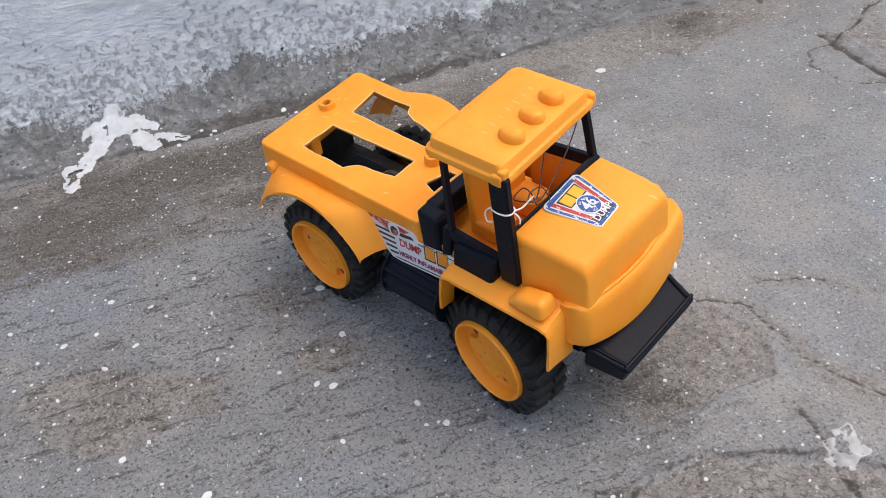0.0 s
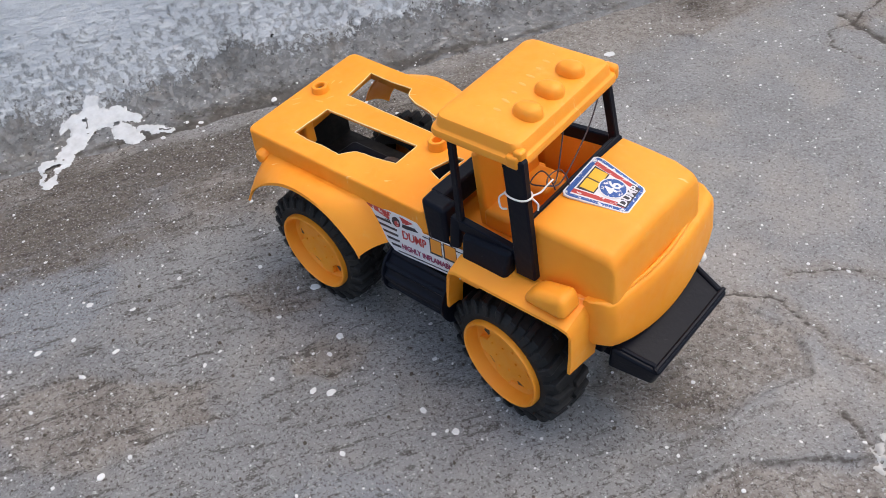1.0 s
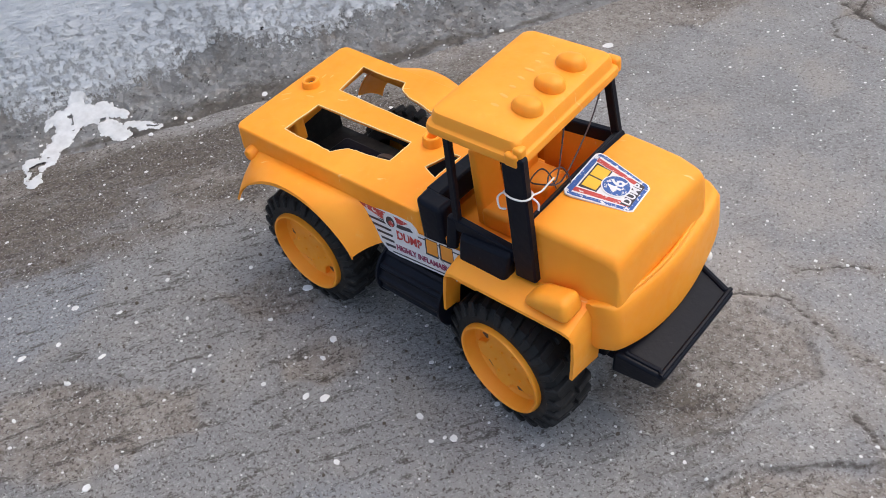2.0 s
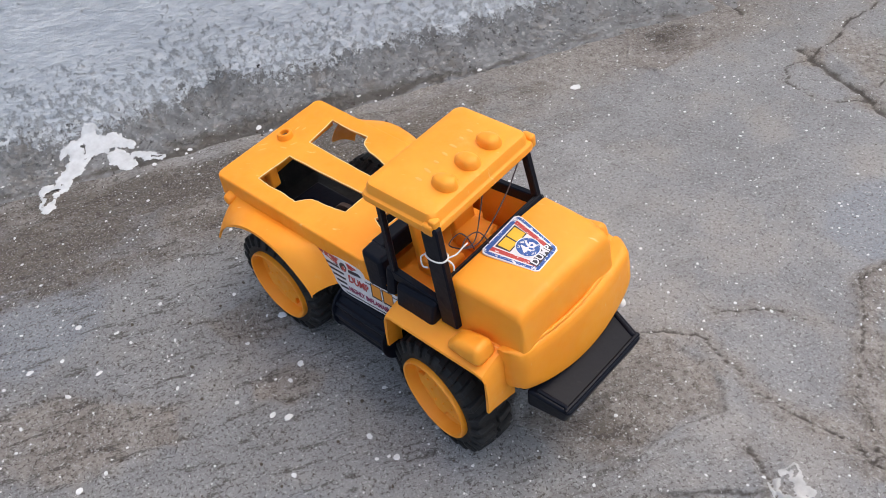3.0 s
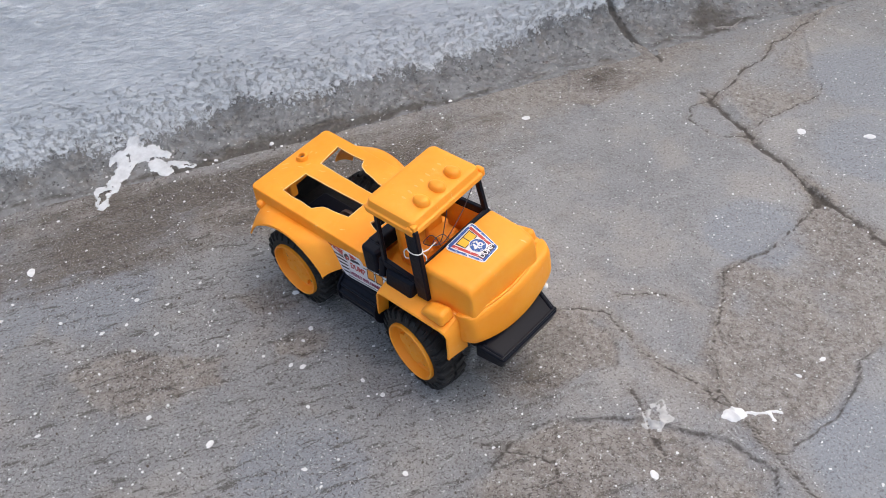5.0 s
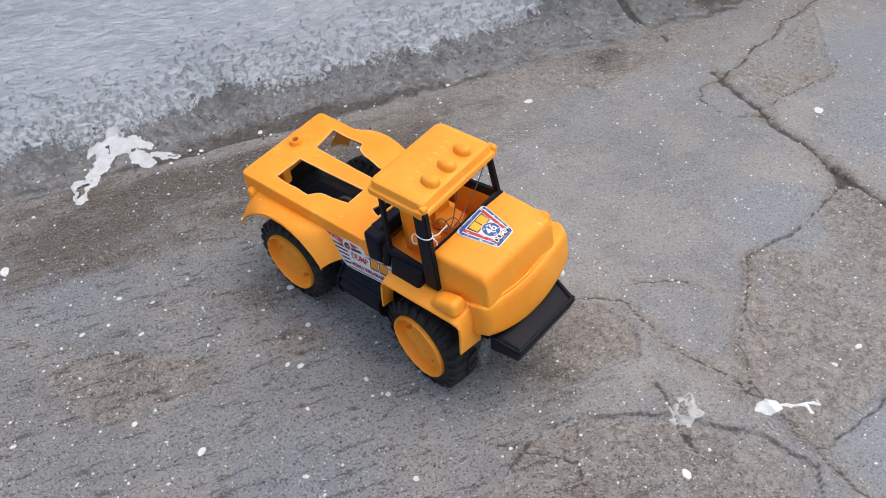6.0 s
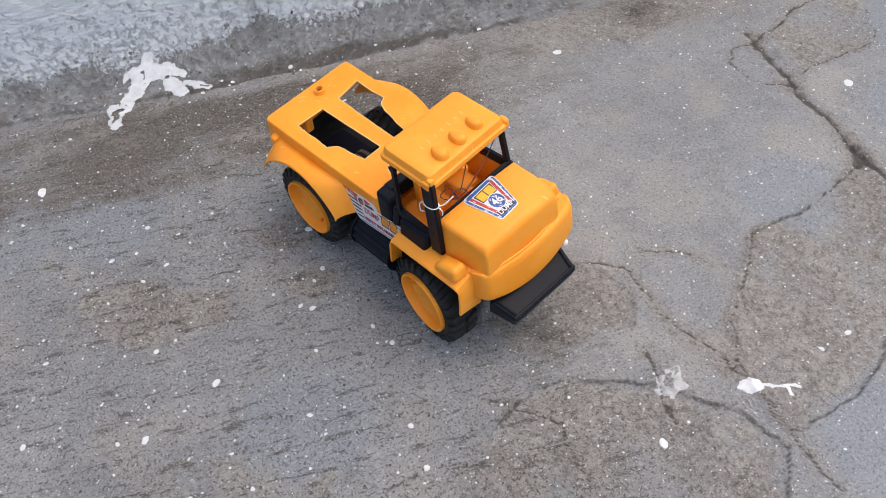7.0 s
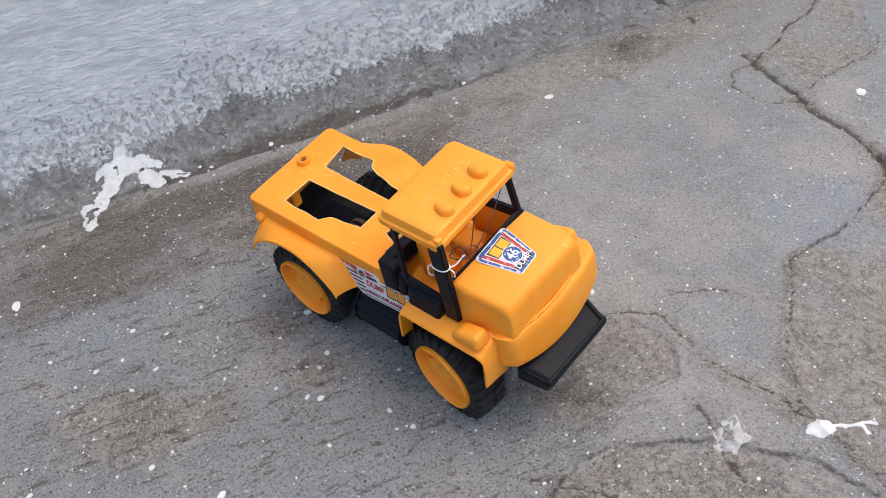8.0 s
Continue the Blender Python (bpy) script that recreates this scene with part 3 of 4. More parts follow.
def splash(name, strokes, place, step, thick, seed, label, ragged=0.004, material=None, solid=False):
    """Dried paint: a thin blob made of joined strokes (ends and radius) on a surface."""
    pts = np.array([p for a, b, r in strokes for p in (a, b)])
    grow = max(r for *_, r in strokes) + 0.004
    u = np.arange(pts[:, 0].min() - grow, pts[:, 0].max() + grow, step)
    v = np.arange(pts[:, 1].min() - grow, pts[:, 1].max() + grow, step)
    uu, vv = np.meshgrid(u, v, indexing="ij")
    wu, wv = uu + ragged * wave(uu, vv, 130, 3, shift=seed), vv + ragged * wave(uu, vv, 130, 3, shift=seed + 20)
    d = np.full(uu.shape, 9.0)
    for a, b, r in strokes:
        d = np.minimum(d, to_line(wu, wv, [a, b]) - r)
    gap = wave(uu, vv, 75, 3, shift=seed + 5)
    keep = (d < 0) & ~((gap > (0.9 if solid else 0.21)) & (d < -0.0012))
    height = thick * np.clip(np.sqrt(np.clip(-d, 0, None) / 0.0025), 0, 1) - 0.0004
    co = place(uu, vv, height)
    me = bpy.data.meshes.new(name)
    ids = -np.ones(uu.shape, int)
    cells = keep[:-1, :-1] | keep[1:, :-1] | keep[:-1, 1:] | keep[1:, 1:]
    faces, verts = [], []
    for i, j in np.argwhere(cells):
        ring = []
        for p, q in ((i, j), (i + 1, j), (i + 1, j + 1), (i, j + 1)):
            if ids[p, q] < 0:
                ids[p, q] = len(verts)
                verts.append(tuple(co[p, q]))
            ring.append(int(ids[p, q]))
        faces.append(ring)
    me.from_pydata(verts, [], faces)
    me.materials.append(material or PAINT)
    me.polygons.foreach_set("use_smooth", [True] * len(me.polygons))
    return tagged(new(name, me), label, "paint splash")


def on_ground(u, v, lift):
    z, *_ = ground_relief(u, v)
    return np.stack([u, v, z + 0.0004 + lift], -1)


SPECK_AT = [(0.4305, -0.0276, 5.2), (0.338, 0.453, 7.5), (0.403, 0.484, 7), (-0.2284, -0.2121, 7.5), (0.1117, -0.23, 5), (0.1112, -0.3029, 4.5),
            (0.116, -0.1224, 4.2), (0.0576, 0.3072, 6.5), (0.038, -0.0608, 4.5), (-0.1758, 0.094, 4.5), (0.4877, 0.1581, 4), (-0.0248, -0.3215, 3),
            (0.4794, 0.1293, 3.2), (-0.037, -0.2085, 3.2)]


def build_specks():
    """Hundreds of small dried paint drops, with grit between them."""
    for name, material, count, label, category in (
            ("paint_specks", PAINT, 5600, "many small dried white paint specks on the cement", "paint specks"),
            ("grit", GRIT, 3000, "scattered dark grains of grit and dust on the cement", "grit")):
        r = random.Random(3 if name == "grit" else 8)
        rows = []
        for k in range(count):
            x, y = r.uniform(-0.44, 0.70), r.uniform(-0.42, 0.76)
            size = min(0.0033, 0.00040 * math.exp(abs(r.gauss(0, 0.86)))) if name != "grit" else 0.0004 + 0.0011 * r.random() ** 3
            if x + y > 0.25 and (size > 0.0016 or r.random() < 0.35 or name == "grit"):
                size *= 0.5
            rows.append((x, y, size, size * r.uniform(0.6, 1)))
        if name != "grit":
            rows += [(x, y, s * 0.001, s * 0.00072) for x, y, s in SPECK_AT]
        rows = [q for q in rows if q[0] * WALL_IN.x + q[1] * WALL_IN.y < 0.235]
        px, py = np.array([q[0] for q in rows]), np.array([q[1] for q in rows])
        z0, *_ = ground_relief(px, py)
        off = px * WALL_IN.x + py * WALL_IN.y
        dz = np.interp(off, [p[0] for p in PROFILE[:9]], [p[1] for p in PROFILE[:9]])
        z0 = np.where(off > 0.185, np.maximum(dz, z0), z0)
        verts, faces = [], []
        for (x, y, a, b), z in zip(rows, z0):
            sides = 12 if a > 0.003 else 7
            turn, k0 = r.uniform(0, 6.3), len(verts)
            high = 0.00045 if name != "grit" else a * 0.9
            for ring, h in ((1.0, -0.0004), (0.72, high)):
                for k in range(sides):
                    t = 2 * math.pi * k / sides
                    w = ring * r.uniform(0.8, 1.15)
                    u, v = a * w * math.cos(t), b * w * math.sin(t)
                    verts.append((x + u * math.cos(turn) - v * math.sin(turn), y + u * math.sin(turn) + v * math.cos(turn), z + h))
            for k in range(sides):
                q = (k + 1) % sides
                faces.append((k0 + k, k0 + q, k0 + sides + q, k0 + sides + k))
            faces.append(tuple(k0 + sides + k for k in range(sides)))
        me = bpy.data.meshes.new(name)
        me.from_pydata(verts, [], faces)
        me.materials.append(material)
        tagged(new(name, me), label, category, kind="stuff")


build_ground()
build_wall()
splash("paint_splash", [((-0.182, 0.056), (-0.180, 0.046), 0.010), ((-0.196, 0.046), (-0.168, 0.042), 0.0095), ((-0.190, 0.040), (-0.207, 0.014), 0.0095),
                        ((-0.207, 0.014), (-0.219, -0.006), 0.0085), ((-0.228, 0.004), (-0.226, -0.016), 0.0055), ((-0.221, -0.006), (-0.226, -0.032), 0.0065),
                        ((-0.170, 0.042), (-0.152, 0.014), 0.0068), ((-0.152, 0.014), (-0.146, 0.004), 0.0082), ((-0.162, 0.050), (-0.143, 0.033), 0.0052),
                        ((-0.143, 0.021), (-0.134, 0.017), 0.0038), ((-0.134, 0.017), (-0.115, 0.003), 0.0038), ((-0.200, 0.052), (-0.213, 0.043), 0.0032)],
       lambda u, v, h: on_foot(u, v, h + 0.0010), 0.0011, 0.0010, 3, "splash of dried white paint run down the wall foot", 0.012, OLD_PAINT)
splash("paint_splash", [((0.4543, 0.0599), (0.456, 0.062), 0.0075), ((0.458, 0.063), (0.483, 0.087), 0.0011), ((0.475, 0.0795), (0.482, 0.0740), 0.0007), ((0.4500, 0.0560), (0.4525, 0.0575), 0.0040)],
       on_ground, 0.0006, 0.0012, 41, "round blob of dried white paint with a thin tail", 0.006, solid=True)
splash("paint_splash", [((0.394, 0.028), (0.404, 0.033), 0.0026), ((0.404, 0.033), (0.413, 0.027), 0.0022), ((0.413, 0.027), (0.411, 0.014), 0.0026),
                        ((0.411, 0.014), (0.401, 0.010), 0.0055), ((0.401, 0.010), (0.395, 0.020), 0.003)],
       on_ground, 0.0007, 0.0008, 57, "broken ring of worn white paint on cement", 0.013, WORN_PAINT)
build_specks()


# ---- the toy truck: x forward, y to its left, standing on its four wheels ----
def lug_mesh(low, top):
    bm = hexa(bmesh.new(), low, top, 0.0004, 1)
    bmesh.ops.recalc_face_normals(bm, faces=bm.faces)
    me = bpy.data.meshes.new("tread_lug")
    bm.to_mesh(me), bm.free()
    me.materials.append(RUBBER)
    return me


LUGS = [
    lug_mesh([(0.0375, 0.0008, -0.0026), (0.0375, 0.0008, 0.0026), (0.0385, 0.0125, 0.0054), (0.0385, 0.0125, 0.0002)],
             [(0.0418, 0.0018, -0.0020), (0.0418, 0.0018, 0.0020), (0.0427, 0.0125, 0.0048), (0.0427, 0.0125, 0.0008)]),
    lug_mesh([(0.0385, 0.0155, -0.0054), (0.0385, 0.0155, -0.0002), (0.0375, 0.0272, 0.0026), (0.0375, 0.0272, -0.0026)],
             [(0.0427, 0.0155, -0.0048), (0.0427, 0.0155, -0.0008), (0.0418, 0.0265, 0.0020), (0.0418, 0.0265, -0.0020)]),
    lug_mesh([(0.0335, 0.0014, -0.0020), (0.0335, 0.0014, 0.0020), (0.0400, 0.0045, 0.0024), (0.0400, 0.0045, -0.0024)],
             [(0.0340, -0.0006, -0.0016), (0.0340, -0.0006, 0.0016), (0.0412, 0.0014, 0.0020), (0.0412, 0.0014, -0.0020)]),
]


def build_wheel(truck, x, y, side, turn, steer=0):
    """One wheel: a hub stub with its tyre and its rim. side: -1 right, 1 left."""
    at = pose(x, y, 0.0425, 0, turn, steer + (0 if side < 0 else 180))
    bm = lathe(bmesh.new(), [(0.004, 0.010), (0.004, 0.030)], 16)
    wheel = part("wheel", bm, BLACK, truck, "black tyre on a yellow plastic rim")
    wheel.matrix_local = at
    # y runs from the outer face (0) inwards
    bm = lathe(bmesh.new(), [(0.0275, 0.004), (0.029, 0.0012), (0.033, 0.0006), (0.0372, 0.0022), (0.0396, 0.005), (0.0402, 0.014),
                             (0.0396, 0.024), (0.037, 0.0275), (0.030, 0.029), (0.0275, 0.026)], 56, closed=True)
    part("tyre", bm, RUBBER, wheel, "chunky black tyre, dusty")
    for k in range(24):
        for mesh, half in zip(LUGS, (0, 0.5, 0)):
            lug = new("tread_lug", mesh)
            lug.parent = wheel
            lug.matrix_local = Matrix.Rotation(-2 * math.pi * (k + half) / 24, 4, "Y")
    bm = lathe(bmesh.new(), [(0.0285, 0.008), (0.0290, -0.0008), (0.0284, -0.0022), (0.0272, -0.0022), (0.0264, -0.0010), (0.0256, 0.0060),
                             (0.0235, 0.0076), (0.0100, 0.0080), (0.0100, 0.012), (0.0285, 0.012)], 56, closed=True)
    part("rim", bm, YELLOW, wheel)
    bm = bmesh.new()
    n = 60
    low, mid, top = [], [], []
    for k in range(n):
        t = 2 * math.pi * k / n
        r = 0.0188 + 0.0032 * math.tanh(3 * math.cos(5 * t))
        for ring, s, y0 in ((low, 1.0, 0.0082), (mid, 1.0, 0.0046), (top, 0.93, 0.0040)):
            ring.append(bm.verts.new((r * s * math.cos(t), y0, r * s * math.sin(t))))
    for p, q in ((low, mid), (mid, top)):
        for k in range(n):
            bm.faces.new((p[k], p[(k + 1) % n], q[(k + 1) % n], q[k]))
    bm.faces.new(top), bm.faces.new(low)
    for k in range(8):
        t = 2 * math.pi * k / 8
        r = 0.008 if k % 2 else 0.012
        b = lathe(bmesh.new(), [(0.0008, 0.0045), (0.0008, 0.0034), (0.0004, 0.0031)], 8)
        b.transform(Matrix.Translation((r * math.cos(t), 0, r * math.sin(t))))
        tmp = bpy.data.meshes.new("tmp")
        b.to_mesh(tmp), b.free(), bm.from_mesh(tmp)
        bpy.data.meshes.remove(tmp)
    part("hub_plate", bm, YELLOW, wheel)
    for k in range(5):  # the slots between the petals: dark blocks stand in for their shaded depth
        t = 2 * math.pi * (k + 0.5) / 5
        bm = block(bmesh.new(), (0.0170, 0.0066, -0.0030), (0.0212, 0.0074, 0.0030), 0.0003, 1)
        bm.transform(Matrix.Rotation(-t, 4, "Y"))
        part("rim_slot_shade", bm, FLYWHEEL, wheel)
    return wheel


def build_bed(truck):
    x0, x1, hw, zt = 0.0, 0.158, 0.0502, 0.1128
    bm = bmesh.new()
    hole_r = [(0.033, -0.036), (0.0336, -0.0075), (0.070, -0.0068), (0.1114, -0.0052), (0.1122, -0.025), (0.098, -0.0278), (0.0885, -0.0285),
              (0.083, -0.0295), (0.079, -0.0330), (0.0752, -0.0375), (0.060, -0.0364), (0.045, -0.0372)]
    hole_l = [(0.0345, 0.0108), (0.070, 0.0100), (0.1115, 0.0095), (0.1125, 0.0225), (0.1, 0.0238), (0.0915, 0.0262), (0.079, 0.0282), (0.0705, 0.0318),
              (0.0668, 0.0388), (0.050, 0.0376), (0.0300, 0.0379)]
    slot = [(0.1335, -0.0185), (0.1385, -0.0005), (0.1445, -0.0005), (0.1445, -0.0225), (0.1385, -0.0205)]
    inner = round_loop(x0 + 0.0012, x1, -hw + 0.0012, hw - 0.0012, 0.005)
    plate(bm, inner, zt, (hole_r, hole_l, slot), 0.0018)
    # rounded rim and skirt round the bed
    steps = [(0.0012, zt), (0.0005, zt - 0.0003), (0.0001, zt - 0.0010), (0.0, zt - 0.002), (-0.0006, 0.0965), (0.0010, 0.0965), (0.0018, zt - 0.002), (0.002, zt - 0.0016)]
    rings = [[bm.verts.new((x, y, z)) for x, y in round_loop(x0 + o, x1, -hw + o, hw - o, 0.005)] for o, z in steps]
    m = len(rings[0])
    for p, q in zip(rings, rings[1:]):
        for k in range(m):
            bm.faces.new((p[k], p[(k + 1) % m], q[(k + 1) % m], q[k]))
    def lean(x, y, z):
        """The bed is warped: its far rear corner stands a little high."""
        f = max(0.0, min(1.0, (y + 0.05) / 0.1)) * max(0.0, min(1.0, (0.15 - x) / 0.15))
        return x - 0.0022 * f, y + 0.0008 * f, z + 0.0040 * f

    for v in bm.verts:
        v.co = lean(*v.co)
    bed = part("bed", bm, YELLOW, truck, "yellow truck bed with two ragged holes cut through its top")
    bed.location = (0.0020, 0.0, 0.0034)
    for x, y in ((0.0125, 0.0058), (0.1228, 0.001)):
        bm = lathe(bmesh.new(), [(0.0028, -0.0005), (0.0032, 0.0056), (0.0040, 0.0062), (0.0052, 0.0060), (0.0058, 0.0052), (0.0064, -0.0005)], 24, closed=True)
        bm.transform(Matrix.Translation((x, y, zt)) @ Matrix.Rotation(radians(90), 4, "X"))
        part("screw_boss", bm, YELLOW, bed)
    bm = block(bmesh.new(), (0.0125 - 0.003, 0.0058 - 0.003, zt - 0.0002), (0.0125 + 0.003, 0.0058 + 0.003, zt + 0.0030), 0.0004, 1)
    part("screw", bm, FLYWHEEL, bed, "sunken screw head")
    rnd = random.Random(4)
    for hole in (hole_r, hole_l, slot):
        line = []
        for (ax, ay), (bx, by) in zip(hole, hole[1:] + hole[:1]):
            for k in range(5):
                line.append(lean(ax + (bx - ax) * k / 5 + rnd.uniform(-0.0002, 0.0002), ay + (by - ay) * k / 5 + rnd.uniform(-0.0002, 0.0002), zt - 0.0002))
        part("cut_edge", tube(bmesh.new(), line + line[:1], 0.00042, 5), CUT, bed, "pale frayed edge of cut plastic")
    for x, y, turn, size in ((0.026, 0.004, 70, 4), (0.022, -0.004, 20, 3), (0.006, -0.010, 50, 4), (0.014, 0.018, 100, 4), (0.019, 0.020, 95, 3), (0.010, -0.014, 60, 3)):
        bm = dome(bmesh.new(), (0, 0, 0), 0.001 * size, 0.0007, 0.0001, segments=10, rings=2)
        bm.transform(Matrix.Translation(lean(x, y, zt + 0.00004)) @ Matrix.Rotation(radians(turn), 4, "Z"))
        part("scuff", bm, SCUFF, bed)
    # moulded rib under the rear edge
    bm = hexa(bmesh.new(), [(0.0195, -0.047, 0.0945), (0.0215, -0.047, 0.0945), (0.0255, 0.040, 0.1090), (0.0235, 0.040, 0.1090)],
              [(0.0195, -0.047, 0.1125), (0.0215, -0.047, 0.1125), (0.0255, 0.040, 0.1125), (0.0235, 0.040, 0.1125)], 0.0005)
    part("rib", bm, YELLOW, bed)
    bm = block(bmesh.new(), (0.0210, -0.0265, 0.0930), (0.0290, -0.0175, 0.1115), 0.0025, 3)
    part("rib", bm, YELLOW, bed)
    for s in (-1, 1):
        # lower side panel from the fender to the cab
        bm = hexa(bmesh.new(), [(0.098, -0.0510 * s, 0.078), (0.196, -0.0530 * s, 0.080), (0.196, -0.0500 * s, 0.080), (0.098, -0.0480 * s, 0.078)],
                  [(0.090, -0.0506 * s, 0.1085), (0.192, -0.0490 * s, 0.1065), (0.192, -0.0460 * s, 0.1065), (0.090, -0.0476 * s, 0.1085)], 0.0008, 2)
        part("side_panel", bm, YELLOW, truck)
        # rear fender: an arch that spreads outwards over the wheel
        rows = []
        for k in range(27):
            a = radians(150 - (150 - 29) * k / 26)
            f = k / 26
            ro = 0.058 + 0.0075 * soft(np.array(f), 0.25, 0.8).item()
            xo, zo = 0.0575 + ro * math.cos(a), 0.0428 + ro * math.sin(a)
            xi, zi = 0.0635 + (0.0765 if a < 1.57 else 0.068) * math.cos(a), 0.0428 + 0.080 * math.sin(a)
            if s < 0:
                zo += 0.006 * math.sin(a) ** 2
            yo = 0.0662 + 0.0022 * (1 - f) * abs(math.cos(a)) + 0.0016 * f
            row = [(xo + 0.0008 * math.cos(a), -s * (yo + 0.0004), zo - 0.0022 * math.sin(a)), (xo, -s * yo, zo)]
            for j in range(1, 7):
                g = j / 6
                row.append((xo + (xi - xo) * g, -s * (yo + (0.0494 - yo) * g), zo + (min(zi, 0.1045 if s > 0 else 0.1125) - zo) * g ** 0.8 + 0.0016 * math.sin(math.pi * g)))
            rows.append(row[::-1] if s < 0 else row)
        bm = sheet(bmesh.new(), rows, 0.0016)
        part("rear_fender", bm, YELLOW, truck)
        bm = dome(bmesh.new(), (0, 0, 0), 0.0052, 0.0050, 0.0075, 2.6)
        bm.transform(Matrix.Translation((0.0165 if s > 0 else 0.0290, -s * 0.0498, 0.1015 if s > 0 else 0.1085)) @ Matrix.Rotation(radians(90) * s, 4, "X"))
        part("peg", bm, YELLOW, truck)


def build_cab(truck):
    bm = block(bmesh.new(), (0.150, -0.0478, 0.082), (0.232, 0.0405, 0.0985), 0.0012)
    part("cab_floor", bm, YELLOW, truck)
    for s, y in ((-1, -0.0145), (1, 0.0165)):
        bm = block(bmesh.new(), (0.1795, y - 0.0105, 0.098), (0.2005, y + 0.0105, 0.111), 0.003, 3)
        hexa(bm, [(0.1760, y - 0.0095, 0.098), (0.1832, y - 0.0095, 0.098), (0.1832, y + 0.0095, 0.098), (0.1760, y + 0.0095, 0.098)],
             [(0.1745, y - 0.0095, 0.1475), (0.1790, y - 0.0095, 0.1475), (0.1790, y + 0.0095, 0.1475), (0.1745, y + 0.0095, 0.1475)], 0.0018, 3)
        part("seat", bm, YELLOW, truck)
    bm = hexa(bmesh.new(), [(0.211, -0.040, 0.098), (0.229, -0.040, 0.098), (0.229, 0.034, 0.098), (0.211, 0.034, 0.098)],
              [(0.2165, -0.040, 0.124), (0.229, -0.040, 0.131), (0.229, 0.034, 0.131), (0.2165, 0.034, 0.124)], 0.0012)
    part("dashboard", bm, YELLOW, truck)
    bm = lathe(bmesh.new(), [(0.0020, 0.0), (0.0021, 0.006), (0.0036, 0.006), (0.0038, 0.0)], 18, closed=True)
    bm.transform(Matrix.Translation((0.2135, 0.004, 0.118)) @ Matrix.Rotation(radians(60), 4, "Z") @ Matrix.Rotation(radians(40), 4, "X"))
    part("steering_stub", bm, YELLOW, truck)
    # black window frames
    bm = bmesh.new()
    hexa(bm, [(0.1600, -0.0515, 0.0985), (0.1765, -0.0515, 0.0985), (0.1765, -0.0350, 0.0985), (0.1580, -0.0350, 0.0985)],
         [(0.1575, -0.0500, 0.1265), (0.1745, -0.0500, 0.1245), (0.1745, -0.0380, 0.1245), (0.1565, -0.0380, 0.1265)], 0.0030, 3)
    hexa(bm, [(0.1560, -0.0400, 0.1120), (0.1680, -0.0400, 0.1120), (0.1680, 0.0400, 0.1120), (0.1560, 0.0400, 0.1120)],
         [(0.1565, -0.0400, 0.1262), (0.1660, -0.0400, 0.1250), (0.1660, 0.0390, 0.1250), (0.1565, 0.0390, 0.1262)], 0.0018, 3)
    part("rear_bulkhead", bm, BLACK, truck, "black moulded beam with a box end behind the seats")
    bm = bmesh.new()
    hexa(bm, [(0.1770, -0.0525, 0.1010), (0.1842, -0.0515, 0.1035), (0.1852, -0.0455, 0.1030), (0.1790, -0.0455, 0.1000)],
         [(0.1790, -0.0500, 0.1240), (0.1852, -0.0490, 0.1225), (0.1852, -0.0450, 0.1225), (0.1790, -0.0450, 0.1240)], 0.0018, 2)
    bar(bm, (0.180, -0.0468, 0.1195), (0.2285, -0.0475, 0.1165), 0.0075, 0.0045)
    hexa(bm, [(0.1885, -0.0555, 0.0985), (0.2185, -0.0560, 0.0985), (0.2200, -0.0465, 0.0985), (0.1870, -0.0465, 0.0985)],
         [(0.1880, -0.0520, 0.1155), (0.2210, -0.0525, 0.1185), (0.2215, -0.0465, 0.1200), (0.1870, -0.0465, 0.1165)], 0.0022, 3)
    part("door_panel", bm, BLACK, truck, "black door sill with a bulging panel")
    bm = bar(bmesh.new(), (0.1845, -0.0472, 0.1215), (0.1865, -0.0480, 0.1790), 0.0042, 0.0034)
    part("post", bm, BLACK, truck)
    bm = bar(bmesh.new(), (0.2290, -0.0485, 0.1060), (0.2258, -0.0482, 0.1800), 0.0128, 0.0050, 0.001)
    part("post", bm, BLACK, truck)
    bm = bar(bmesh.new(), (0.2265, 0.0360, 0.1330), (0.2215, 0.0325, 0.1790), 0.0050, 0.0040)
    part("post", bm, BLACK, truck)
    bm = bar(bmesh.new(), (0.1780, 0.0365, 0.1220), (0.1820, 0.0330, 0.1790), 0.0042, 0.0034)
    part("post", bm, BLACK, truck)
    bm = bar(bmesh.new(), (0.1700, 0.0375, 0.1305), (0.2290, 0.0370, 0.1360), 0.0085, 0.0040)
    part("door_rail", bm, BLACK, truck)
    bm = bmesh.new()
    hexa(bm, [(0.178, 0.0350, 0.0985), (0.230, 0.0350, 0.0985), (0.230, 0.0395, 0.0985), (0.178, 0.0395, 0.0985)],
         [(0.178, 0.0350, 0.128), (0.230, 0.0350, 0.134), (0.230, 0.0385, 0.134), (0.178, 0.0385, 0.128)], 0.0012)
    part("inner_side", bm, YELLOW, truck)
    bm = bar(bmesh.new(), (0.2295, -0.0480, 0.1345), (0.2285, 0.0375, 0.1375), 0.0046, 0.0095, 0.0009, (-0.55, 0, 1))
    part("windscreen_bar", bm, BLACK, truck)
    bm = bar(bmesh.new(), (0.2255, -0.0480, 0.1790), (0.2210, 0.0325, 0.1790), 0.004, 0.003)
    bar(bm, (0.1865, -0.0480, 0.1780), (0.2265, -0.0480, 0.1780), 0.003, 0.003)
    bar(bm, (0.1820, 0.0325, 0.1780), (0.2205, 0.0325, 0.1780), 0.003, 0.003)
    part("top_rail", bm, BLACK, truck)


ROOF_AT = Matrix.Translation((0.0035, -0.0025, 0.0045))


